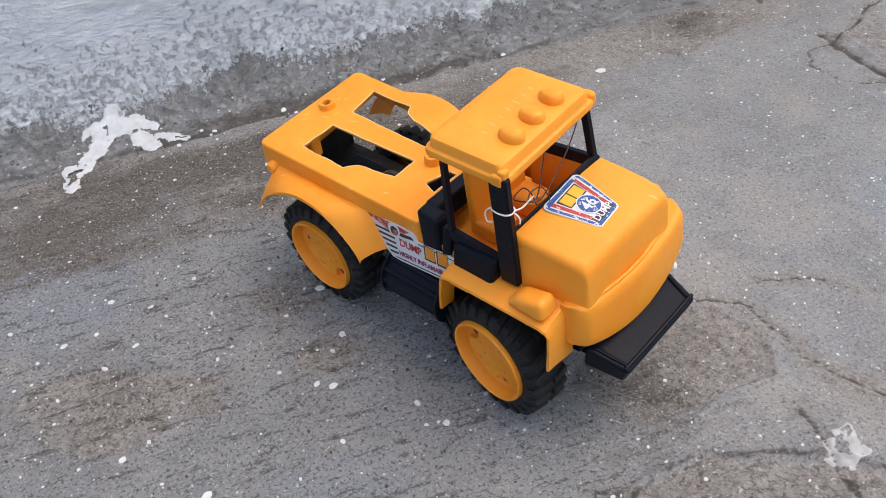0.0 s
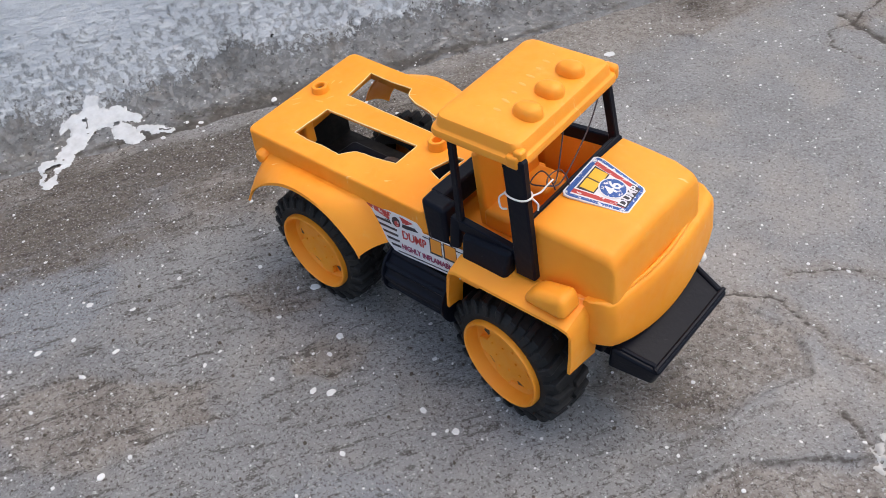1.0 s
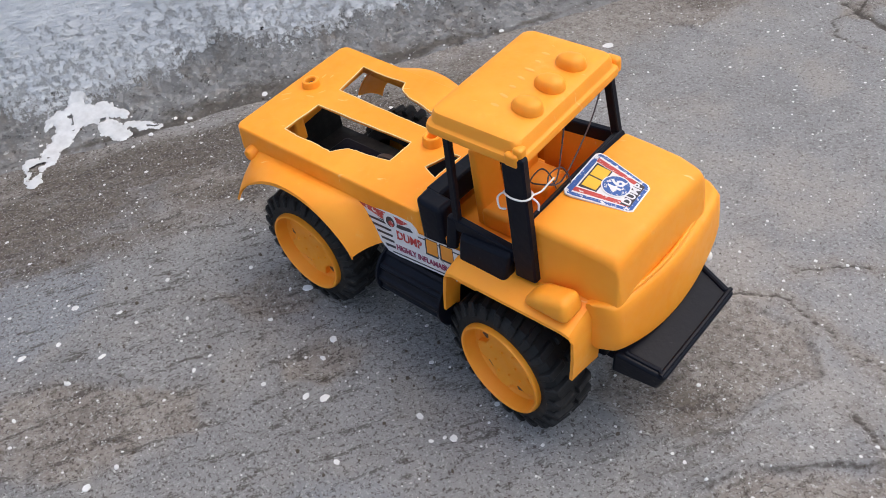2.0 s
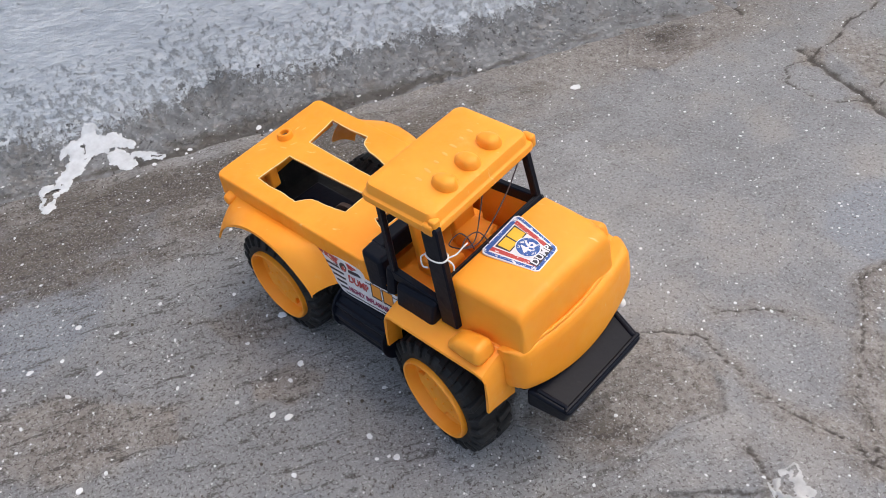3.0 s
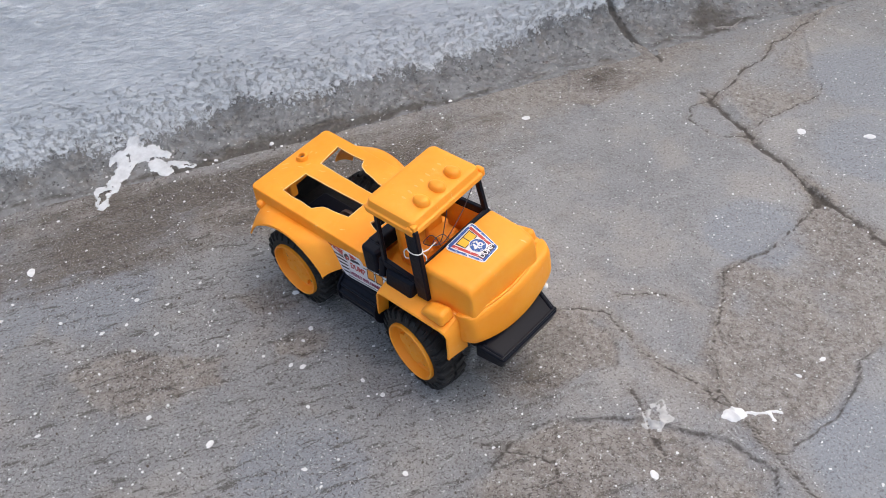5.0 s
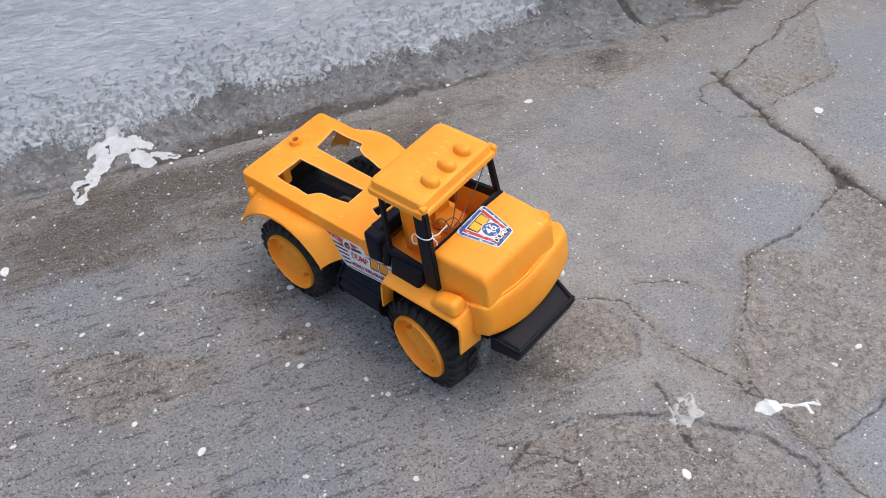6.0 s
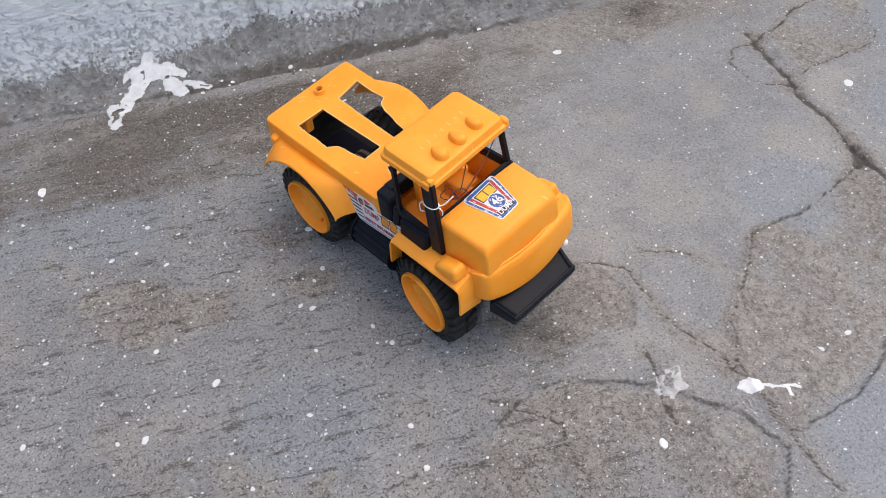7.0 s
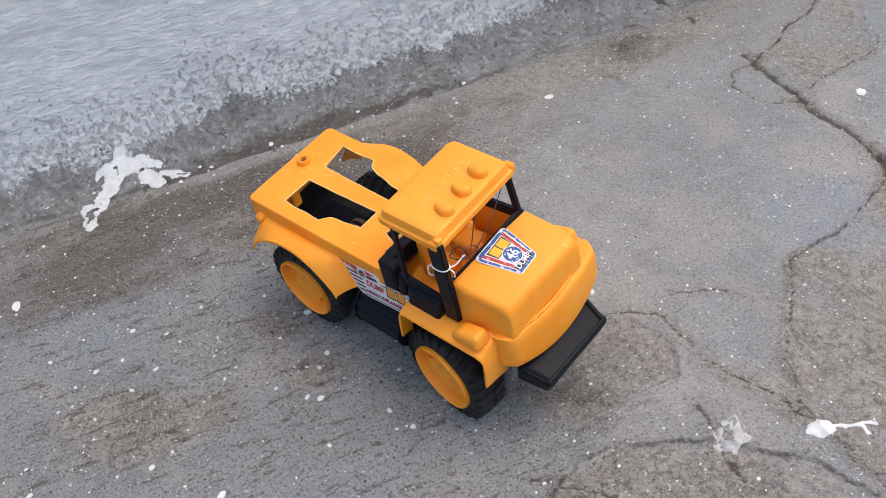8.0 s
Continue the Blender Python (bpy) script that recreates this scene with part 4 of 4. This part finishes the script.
def build_roof(truck):
    bm = bmesh.new()
    # two-stepped lid: a shallow tray turned over, with a wider lip under it
    y0, y1 = -0.0468, 0.0372
    steps = [(0.0075, 0.1838, 0.0065), (0.0035, 0.1836, 0.006), (0.0014, 0.1826, 0.0055), (0.0006, 0.1808, 0.005), (0.0002, 0.1775, 0.005),
             (-0.0004, 0.1768, 0.005), (-0.0016, 0.1762, 0.0055), (-0.0022, 0.1745, 0.0055), (-0.0020, 0.1725, 0.0055), (0.0, 0.1722, 0.005),
             (0.0014, 0.1745, 0.005), (0.0025, 0.1800, 0.005), (0.006, 0.1815, 0.005)]
    rings = []
    for o, z, r in steps:
        ring = []
        for x, y in round_loop(0.1725 + o, 0.2262 - o, y0 + o, y1 - o, r, 6):
            skew = -0.004 * (y - y0) / (y1 - y0)
            ring.append(bm.verts.new((x + skew, y, z + 0.0012 * math.cos(y * 30) - 0.0010)))
        rings.append(ring)
    n = len(rings[0])
    for p, q in zip(rings, rings[1:]):
        for k in range(n):
            bm.faces.new((p[k], p[(k + 1) % n], q[(k + 1) % n], q[k]))
    bm.faces.new(rings[0]), bm.faces.new(rings[-1])
    bm.transform(ROOF_AT)
    roof = part("roof", bm, YELLOW, truck, "yellow cab roof with three lamp bumps and scuffs")
    for x, y in ((0.2140, -0.0240), (0.2120, -0.0040), (0.2100, 0.0160)):
        bm = dome(bmesh.new(), (x + 0.0025, y, 0.1826), 0.0056, 0.0056, 0.0072, 2.7, tail=1.9)
        bm.transform(ROOF_AT)
        part("roof_lamp", bm, YELLOW, roof)
    for k in range(9):
        bm = dome(bmesh.new(), (0, 0, 0), 0.0020 + 0.0005 * (k % 3), 0.00095, 0.00008, segments=12, rings=2)
        bm.transform(Matrix.Translation((0.2000 - 0.0022 * k * 0.4, -0.036 + 0.0078 * k, 0.18306 + 0.0012 * math.cos((-0.036 + 0.0078 * k) * 30) - 0.0004)) @ Matrix.Rotation(radians(-12 + 9 * (k % 2)), 4, "Z"))
        bm.transform(ROOF_AT)
        part("scuff", bm, SCUFF, roof)
    bm = block(bmesh.new(), (0.2140, 0.0365, 0.1700), (0.2228, 0.0420, 0.1790), 0.0024, 3)
    bm.transform(ROOF_AT)
    part("roof_tab", bm, YELLOW, roof)
    bm = block(bmesh.new(), (0.2190, -0.0492, 0.1705), (0.2262, -0.0450, 0.1775), 0.0016, 3)
    bm.transform(ROOF_AT)
    part("roof_tab", bm, YELLOW, roof)
    bm = block(bmesh.new(), (0.2225, -0.0475, 0.1650), (0.2275, -0.0420, 0.1800), 0.0014, 3)
    bm.transform(ROOF_AT)
    part("roof_tab", bm, YELLOW, roof)


def build_front(truck):
    c = -0.0030
    # bonnet, lofted from the windscreen to the nose
    rows = []
    for x, zt, hw, zb, r in ((0.2290, 0.1390, 0.0425, 0.088, 0.0045), (0.2300, 0.1398, 0.0430, 0.088, 0.0045), (0.2450, 0.1380, 0.0412, 0.088, 0.0048),
                             (0.2600, 0.1358, 0.0394, 0.088, 0.0052), (0.2680, 0.1344, 0.0384, 0.088, 0.0056), (0.2712, 0.1334, 0.0380, 0.088, 0.0058),
                             (0.2734, 0.1316, 0.0376, 0.088, 0.006), (0.2746, 0.1288, 0.0372, 0.088, 0.006), (0.2752, 0.1240, 0.0368, 0.088, 0.006),
                             (0.2758, 0.1120, 0.0360, 0.088, 0.006), (0.2762, 0.1040, 0.0356, 0.088, 0.004)):
        row = [(x, c - hw - 0.003, zb), (x, c - hw - 0.0012, zb + (zt - zb) * 0.5)]
        for k in range(6):
            t = radians(180 - 90 * k / 5)
            row.append((x, c - hw + r + r * math.cos(t), zt - r + r * math.sin(t)))
        row += [(x, c - hw * 0.4, zt + 0.0006), (x, c, zt + 0.0009), (x, c + hw * 0.4, zt + 0.0006)]
        wide = hw + 0.0058 * min(1, max(0, (x - 0.229) / 0.03))
        for k in range(6):
            t = radians(90 - 90 * k / 5)
            row.append((x, c + wide - r + r * math.cos(t), zt - r + r * math.sin(t)))
        row += [(x, c + wide + 0.0012, zb + (zt - zb) * 0.5), (x, c + wide + 0.003, zb)]
        rows.append(row)
    bm = bmesh.new()
    vs = [[bm.verts.new(p) for p in row] for row in rows]
    for p, q in zip(vs, vs[1:]):
        for k in range(len(p) - 1):
            bm.faces.new((p[k], p[k + 1], q[k + 1], q[k]))
    bm.faces.new(vs[0]), bm.faces.new(vs[-1])
    part("bonnet", bm, YELLOW, truck, "smooth yellow bonnet", 50)
    # nose band under the bonnet
    bm = bmesh.new()
    rings = []
    n = 25
    for k in range(n):
        f = -1 + 2 * k / (n - 1)
        y = 0.0070 + 0.0550 * f
        front = 0.2822 - 0.0062 * f * f - 0.006 * soft(np.array(abs(f)), 0.9, 1.0).item()
        low = 0.0660 + 0.0120 * f * f
        high = 0.1060 + 0.0015 * f * f
        ring = [(0.262, y, high - 0.001), (front - 0.0060, y, high), (front - 0.0030, y, high - 0.0007), (front - 0.0012, y, high - 0.0028),
                (front - 0.0004, y, high - 0.008), (front + 0.0006, y, low + 0.008), (front - 0.0002, y, low + 0.0015), (front - 0.0022, y, low), (0.262, y, low + 0.003)]
        rings.append([bm.verts.new(p) for p in ring])
    for p, q in zip(rings, rings[1:]):
        for k in range(len(p)):
            bm.faces.new((p[k], p[(k + 1) % len(p)], q[(k + 1) % len(p)], q[k]))
    bm.faces.new(rings[0]), bm.faces.new(rings[-1])
    part("nose_band", bm, YELLOW, truck, "", 45)
    # thin crease line between bonnet and band
    bm = tube(bmesh.new(), [(0.2778 - 0.0050 * f * f, 0.0005 + 0.0400 * f, 0.1064 + 0.001 * f * f) for f in np.linspace(-1, 1, 17)], 0.0012, 8)
    part("nose_bead", bm, YELLOW, truck)
    for s in (-1, 1):
        k = c * 0.5
        far, lift = (0.0015, 0.0065) if s > 0 else (0.0, 0.0)
        m = lambda pts: [(x, k + s * (y + far), z + lift * soft(np.array(z), 0.07, 0.095).item()) for x, y, z in pts]
        rows = []
        for x, edge, z in ((0.1795, 0.0610, 0.0660), (0.1815, 0.0614, 0.0800), (0.1840, 0.0620, 0.0930), (0.1862, 0.0622, 0.0975), (0.1900, 0.0622, 0.0992), (0.2000, 0.0624, 0.0996),
                           (0.2200, 0.0626, 0.0998), (0.2400, 0.0626, 0.0998), (0.2580, 0.0624, 0.0994), (0.2630, 0.0622, 0.0980), (0.2655, 0.0620, 0.0940),
                           (0.2652, 0.0616, 0.0800), (0.2640, 0.0616, 0.0655)):
            flap = soft(np.array(0.0985 - z), 0.0, 0.02).item()
            deep = 0.0500 if x < 0.2 else 0.0390
            rows.append(m([(x, edge + 0.0003, z - 0.0016 * (1 - flap)), (x, edge, z), (x, edge - 0.0016, z + 0.0010 * (1 - flap)), (x, 0.053, z + 0.0036 * (1 - flap) - 0.001 * flap),
                           (x, 0.041 + (deep - 0.041) * flap, z + 0.0066 * (1 - flap) - 0.004 * flap)]))
        rows = [r if s < 0 else r[::-1] for r in rows]
        bm = sheet(bmesh.new(), rows, 0.0018)
        part("front_fender", bm, YELLOW, truck)
        y, z = (k - 0.0530, 0.1018) if s < 0 else (k + 0.0540, 0.1060)
        bm = hexa(bmesh.new(), [(0.2325, y - 0.0082, z), (0.2615, y - 0.0088, z), (0.2615, y + 0.0088, z), (0.2325, y + 0.0082, z)],
                  [(0.2405, y - 0.0060, z + 0.0095), (0.2590, y - 0.0070, z + 0.0135), (0.2590, y + 0.0070, z + 0.0135), (0.2405, y + 0.0060, z + 0.0095)], 0.0042, 4)
        part("headlamp_bump", bm, YELLOW, truck)
    # bumper
    bm = hexa(bmesh.new(), [(0.2700, -0.0385, 0.0520), (0.2940, -0.0330, 0.0480), (0.2940, 0.0360, 0.0480), (0.2700, 0.0440, 0.0520)],
              [(0.2720, -0.0395, 0.0690), (0.2995, -0.0352, 0.0622), (0.2995, 0.0372, 0.0622), (0.2720, 0.0450, 0.0690)], 0.0022, 3)
    bumper = part("bumper", bm, BLACK, truck, "black plastic front bumper, scratched")
    bm = tube(bmesh.new(), smooth_line([(0.2770, -0.0350, 0.0679), (0.2945, -0.0322, 0.0636), (0.2965, -0.0300, 0.0631), (0.2965, 0.0320, 0.0631),
                                        (0.2945, 0.0342, 0.0636), (0.2770, 0.0395, 0.0679)], 3), 0.0014, 8)
    part("bumper_bead", bm, BLACK, bumper)
    bm = block(bmesh.new(), (0.262, -0.026, 0.050), (0.276, 0.030, 0.064), 0.001)
    part("bumper_mount", bm, BLACK, truck)
    bm = dome(bmesh.new(), (0.2760, 0.0490, 0.0660), 0.0030, 0.0034, 0.0042, 2.2)
    part("tow_eye", bm, THREAD, truck, "pale plastic stub beside the bumper")


def build_under(truck):
    bm = block(bmesh.new(), (0.020, -0.020, 0.036), (0.272, 0.020, 0.050), 0.001)
    block(bm, (0.075, -0.030, 0.048), (0.262, 0.030, 0.080), 0.002)
    part("chassis", bm, BLACK, truck)
    bm = block(bmesh.new(), (0.030, -0.019, 0.048), (0.090, 0.012, 0.080), 0.003)
    part("gearbox", bm, BLACK, truck)
    bm = block(bmesh.new(), (0.002, -0.0275, 0.066), (0.128, 0.0290, 0.069), 0.0005, 1)
    block(bm, (0.0035, -0.0275, 0.0675), (0.0060, 0.0290, 0.0955), 0.0005, 1)
    part("floor_pan", bm, RUBBER, truck)
    for x, y in ((0.0560, 0.042), (0.2170, 0.045)):
        bm = lathe(bmesh.new(), [(0.0022, -y), (0.0022, y)], 12)
        bm.transform(Matrix.Translation((x, 0, 0.0425)))
        part("axle", bm, STEEL, truck)
    bm = bmesh.new()
    for y in (-0.0215, -0.0140):
        b = lathe(bmesh.new(), [(0.0165, 0), (0.0175, 0.0006), (0.0175, 0.0040), (0.0165, 0.0046)], 36)
        b.transform(Matrix.Translation((0.0985, y, 0.0870)))
        tmp = bpy.data.meshes.new("tmp")
        b.to_mesh(tmp), b.free(), bm.from_mesh(tmp)
        bpy.data.meshes.remove(tmp)
    part("flywheel", bm, FLYWHEEL, truck, "brown plastic flywheel discs seen through the bed")
    for s in (-1, 1):
        bm = lathe(bmesh.new(), [(0.0152, 0.0), (0.0152, 0.046)], 96)
        for k, v in enumerate(bm.verts):
            v.co.x, v.co.z = (q * (1.0 + 0.10 * soft(np.array(math.sin(2 * math.pi * (k % 96) / 8)), -0.2, 0.5).item()) for q in (v.co.x, v.co.z))
        turn = Matrix.Translation((0.1305, s * 0.0485, 0.0625)) @ Matrix.Rotation(radians(-90), 4, "Z")
        bm.transform(turn)
        tank = part("fuel_tank", bm, BLACK, truck, "ribbed black fuel tank with flanged ends", 25)
        for y in (-0.0016, 0.0458):
            bm = lathe(bmesh.new(), [(0.0165, 0), (0.0178, 0.0005), (0.0178, 0.0019), (0.0165, 0.0024)], 32)
            bm.transform(turn @ Matrix.Translation((0, y, 0)))
            part("end_flange", bm, BLACK, tank)
        bm = block(bmesh.new(), (0.132, s * 0.040 - 0.012, 0.066), (0.175, s * 0.040 + 0.008, 0.080), 0.001)
        part("tank_bracket", bm, BLACK, tank)


def slab(bm, m, ring, low, high):
    """A thin flat print with the given outline, laid on the plane of m."""
    a = [bm.verts.new(m @ Vector((x, y, low))) for x, y in ring]
    b = [bm.verts.new(m @ Vector((x, y, high))) for x, y in ring]
    bm.faces.new(a[::-1]), bm.faces.new(b)
    for i in range(len(ring)):
        j = (i + 1) % len(ring)
        bm.faces.new((a[i], a[j], b[j], b[i]))
    return bm


def disc(cx, cy, r, n=28):
    return [(cx + r * math.cos(2 * math.pi * k / n), cy + r * math.sin(2 * math.pi * k / n)) for k in range(n)]


def build_stickers(truck):
    # bonnet sticker: local x runs across the truck, local y towards the windscreen
    ex = Vector((-0.10, 1, 0)).normalized()
    ez = (Vector((0.172, 0, 1)) - ex * Vector((0.172, 0, 1)).dot(ex)).normalized()
    ey = ez.cross(ex)
    o = Vector((0.2457, -0.0012, 0.13875))
    m = Matrix((ex.to_4d(), ey.to_4d(), ez.to_4d(), o.to_4d())).transposed()
    for r in range(3):
        m[3][r] = 0
    m[3][3] = 1
    ring = [(-0.0100, -0.0168), (0.0085, -0.0168), (0.0103, -0.0150), (0.0176, 0.0120), (0.0174, 0.0150), (0.0155, 0.0166), (-0.0155, 0.0172), (-0.0178, 0.0155), (-0.0178, 0.0125), (-0.0116, -0.0150)]
    bm = slab(bmesh.new(), m, ring, -0.0006, 0.0004)
    base = part("bonnet_sticker", bm, S_WHITE, truck, "worn blue, red and white racing sticker")

    def lay(name, rings, material, level, label=""):
        b = bmesh.new()
        for q in rings:
            slab(b, m, q, 0.0002, 0.0004 + level * 0.00008)
        part(name, b, material, base, label)

    lay("print", [[(x * 0.955, y * 0.955) for x, y in ring]], S_BLUE, 1)
    lay("print", [[(-0.0098, -0.0120), (0.0092, -0.0120), (0.0150, 0.0135), (-0.0152, 0.0135)]], S_WHITE, 2)
    lay("print", [[(-0.0088, -0.0135), (-0.0062, -0.0135), (-0.0112, 0.0135), (-0.0142, 0.0135)],
                  [(0.0056, -0.0135), (0.0080, -0.0135), (0.0136, 0.0135), (0.0106, 0.0135)]], S_RED, 3)
    lay("print", [[(-0.0086, 0.0035), (0.0084, 0.0035), (0.0098, 0.0126), (-0.0100, 0.0126)]], S_DARK, 4)
    lay("emblem", [[(-0.0080, 0.0042), (-0.0008, 0.0042), (-0.0006, 0.0118), (-0.0084, 0.0118)], [(0.0002, 0.0042), (0.0080, 0.0042), (0.0084, 0.0118), (0.0004, 0.0118)]],
        S_GOLD, 6, "plain yellow emblem shapes")
    lay("print", [disc(0.0002, -0.0026, 0.0074)], S_WHITE, 7)
    lay("print", [disc(0.0002, -0.0026, 0.0067)], S_BLUE, 8)
    at = m @ Matrix.Translation((0.0002, -0.0026, 0.00104))
    lettering("46", 0.0098, S_WHITE, base, at, 0.95)
    lay("print", [[(-0.0084, -0.0142), (0.0080, -0.0142), (0.0088, -0.0094), (-0.0092, -0.0094)]], S_DARK, 4)
    lettering("DUMP", 0.0060, S_WHITE, base, m @ Matrix.Translation((-0.0002, -0.0117, 0.0008)), 0.98)

    # door sticker on the side panel: local x runs forward, local y up
    ey = Vector((-0.02, 0.125, 1)).normalized()
    ez = Vector((-0.02, -1, 0.125)).normalized()
    ex = ey.cross(ez).normalized()
    ez = ex.cross(ey)
    o = Vector((0.145, -0.0522, 0.0925))
    m = Matrix(((ex.x, ey.x, ez.x, o.x), (ex.y, ey.y, ez.y, o.y), (ex.z, ey.z, ez.z, o.z), (0, 0, 0, 1)))
    ring = [(-0.0470, 0.0130), (-0.0300, 0.0125), (-0.0040, 0.0142), (0.0075, 0.0140), (0.0105, 0.0115), (0.0115, 0.0085), (0.0470, 0.0108), (0.0480, 0.0095),
            (0.0395, -0.0105), (0.0100, -0.0130), (-0.0120, -0.0150), (-0.0150, -0.0125)]
    bm = slab(bmesh.new(), m, ring, -0.0006, 0.0003)
    base = part("side_sticker", bm, S_WHITE, truck, "torn white side sticker with red and orange printing")
    lay("print", [[(-0.0400, 0.0116), (-0.0040, 0.0128), (0.0050, 0.0122), (0.0000, 0.0094), (-0.0160, 0.0072)]], S_RED, 1)
    lay("print", [[(-0.0190, 0.0064), (0.0060, 0.0096), (0.0085, 0.0078), (-0.0010, 0.0062)]], S_DARK, 2)
    lay("print", [disc(-0.0090, 0.0085, 0.0052)], S_WHITE, 3)
    lay("print", [disc(-0.0088, 0.0080, 0.0034)], S_DARK, 4)
    lay("print", [disc(-0.0082, 0.0070, 0.0020)], S_RED, 5)
    lay("print", [[(-0.0280 + 0.0032 * k, 0.0052 - 0.0036 * k), (-0.0100 + 0.0008 * k, 0.0060 - 0.0036 * k), (-0.0100 + 0.0008 * k, 0.0046 - 0.0036 * k), (-0.0268 + 0.0032 * k, 0.0038 - 0.0036 * k)] for k in range(5)], S_DARK, 1)
    edge = [(-0.0095, -0.0132), (0.0385, -0.0092), (0.0387, -0.0086), (-0.0093, -0.0125)]
    lay("print", [edge, [(0.0385, -0.0092), (0.0452, 0.0090), (0.0446, 0.0090), (0.0380, -0.0090)], [(0.0120, 0.0072), (0.0452, 0.0092), (0.0452, 0.0086), (0.0120, 0.0066)]], S_DARK, 1)
    lettering("DUMP", 0.0078, S_RED, base, m @ Matrix.Translation((0.0050, 0.0014, 0.0006)) @ Matrix.Rotation(radians(3), 4, "Z"), 0.92)
    lettering("HIGHLY INFLAMABLE", 0.0050, S_MAROON, base, m @ Matrix.Translation((0.0150, -0.0066, 0.0006)) @ Matrix.Rotation(radians(4), 4, "Z"), 0.88)
    tilt = Matrix.Rotation(radians(4), 2)
    big = [[(0.0178, -0.0028), (0.0272, -0.0028), (0.0274, 0.0080), (0.0182, 0.0080)], [(0.0286, -0.0028), (0.0386, -0.0028), (0.0384, 0.0080), (0.0288, 0.0080)]]
    lay("emblem", [[tuple(tilt @ Vector(p)) for p in [(x * 1.0 - 0.0005, y - 0.0005) for x, y in q]] for q in big], S_DARK, 1)
    inner = []
    for q in big:
        mx, my = (min(x for x, _ in q) + max(x for x, _ in q)) / 2, (min(y for _, y in q) + max(y for _, y in q)) / 2
        inner.append([tuple(tilt @ Vector((mx + (x - mx) * 0.86, my + (y - my) * 0.84))) for x, y in q])
    lay("emblem", inner, S_ORANGE, 3, "plain orange emblem shapes")


def build_strings():
    """White thread knotted round the windscreen post and thin dark wires hanging in the cab."""
    c = Vector((0.2268, -0.0483, 0.1585))
    loop = []
    for k in range(21):
        a = 2 * math.pi * k / 20
        loop.append(c + Vector((0.0076 * math.cos(a), 0.0042 * math.sin(a), 0.0006 * math.sin(2 * a) + 0.0012 * math.cos(a))))
    bm = tube(bmesh.new(), loop, 0.0005)
    tube(bm, smooth_line([c + Vector((0.007, 0.002, 0.001)), c + Vector((0.0085, 0.006, 0.001)), c + Vector((0.0095, 0.010, 0.003)), c + Vector((0.010, 0.014, 0.004))]), 0.00045)
    tube(bm, smooth_line([c + Vector((0.007, 0.001, 0.0)), c + Vector((0.0095, 0.002, -0.003)), c + Vector((0.0098, 0.0015, -0.0065))]), 0.0005)
    tube(bm, smooth_line([c + Vector((-0.007, -0.001, -0.001)), c + Vector((-0.0098, -0.003, -0.004)), c + Vector((-0.0085, -0.004, -0.009)), c + Vector((-0.0052, -0.0035, -0.0088))]), 0.0005)
    m = truck_at
    for v in bm.verts:
        v.co = m @ v.co
    tagged(part("string", bm, THREAD), "white cotton thread tied round the black cab post", "string")
    bm = bmesh.new()
    k = c + Vector((0.009, 0.010, 0.002))
    for line in ([k, (0.229, -0.022, 0.150), (0.224, -0.010, 0.160), (0.219, 0.001, 0.1735)],
                 [k, (0.230, -0.018, 0.148), (0.226, 0.010, 0.160), (0.2195, 0.0315, 0.170)],
                 [k, (0.231, -0.030, 0.159), (0.2315, -0.022, 0.158), (0.231, -0.016, 0.150), (0.2305, -0.013, 0.142)],
                 [k, (0.226, -0.038, 0.158), (0.226, -0.030, 0.160), (0.228, -0.026, 0.155), (0.230, -0.024, 0.146)]):
        tube(bm, smooth_line(line), 0.00038, 6)
    for v in bm.verts:
        v.co = m @ v.co
    tagged(part("wire", bm, WIRE), "thin dark wires strung from the cab roof to the post", "wire")
    # loose wire down the side sticker
    bm = tube(bmesh.new(), smooth_line([(0.1630, -0.0508, 0.106), (0.1655, -0.0520, 0.099), (0.1760, -0.0532, 0.0900), (0.1835, -0.0545, 0.0835)]), 0.0003, 6)
    for v in bm.verts:
        v.co = m @ v.co
    tagged(part("wire", bm, WIRE), "short loose dark wire against the side sticker", "wire")


truck_at = pose(0, 0, 0, 0, 0, -2)
truck = new("toy_truck")
truck.matrix_world = truck_at
tagged(truck, "yellow plastic toy dump truck with black cab frame, missing its tipper", "toy truck")
build_under(truck)
build_wheel(truck, 0.0560, -0.0600, -1, 12)
build_wheel(truck, 0.0560, 0.0600, 1, 40)
build_wheel(truck, 0.2172, -0.0640, -1, 31, -7)
build_wheel(truck, 0.2172, 0.0600, 1, 5, -7)
build_bed(truck)
build_cab(truck)
build_roof(truck)
build_front(truck)
build_stickers(truck)
build_strings()
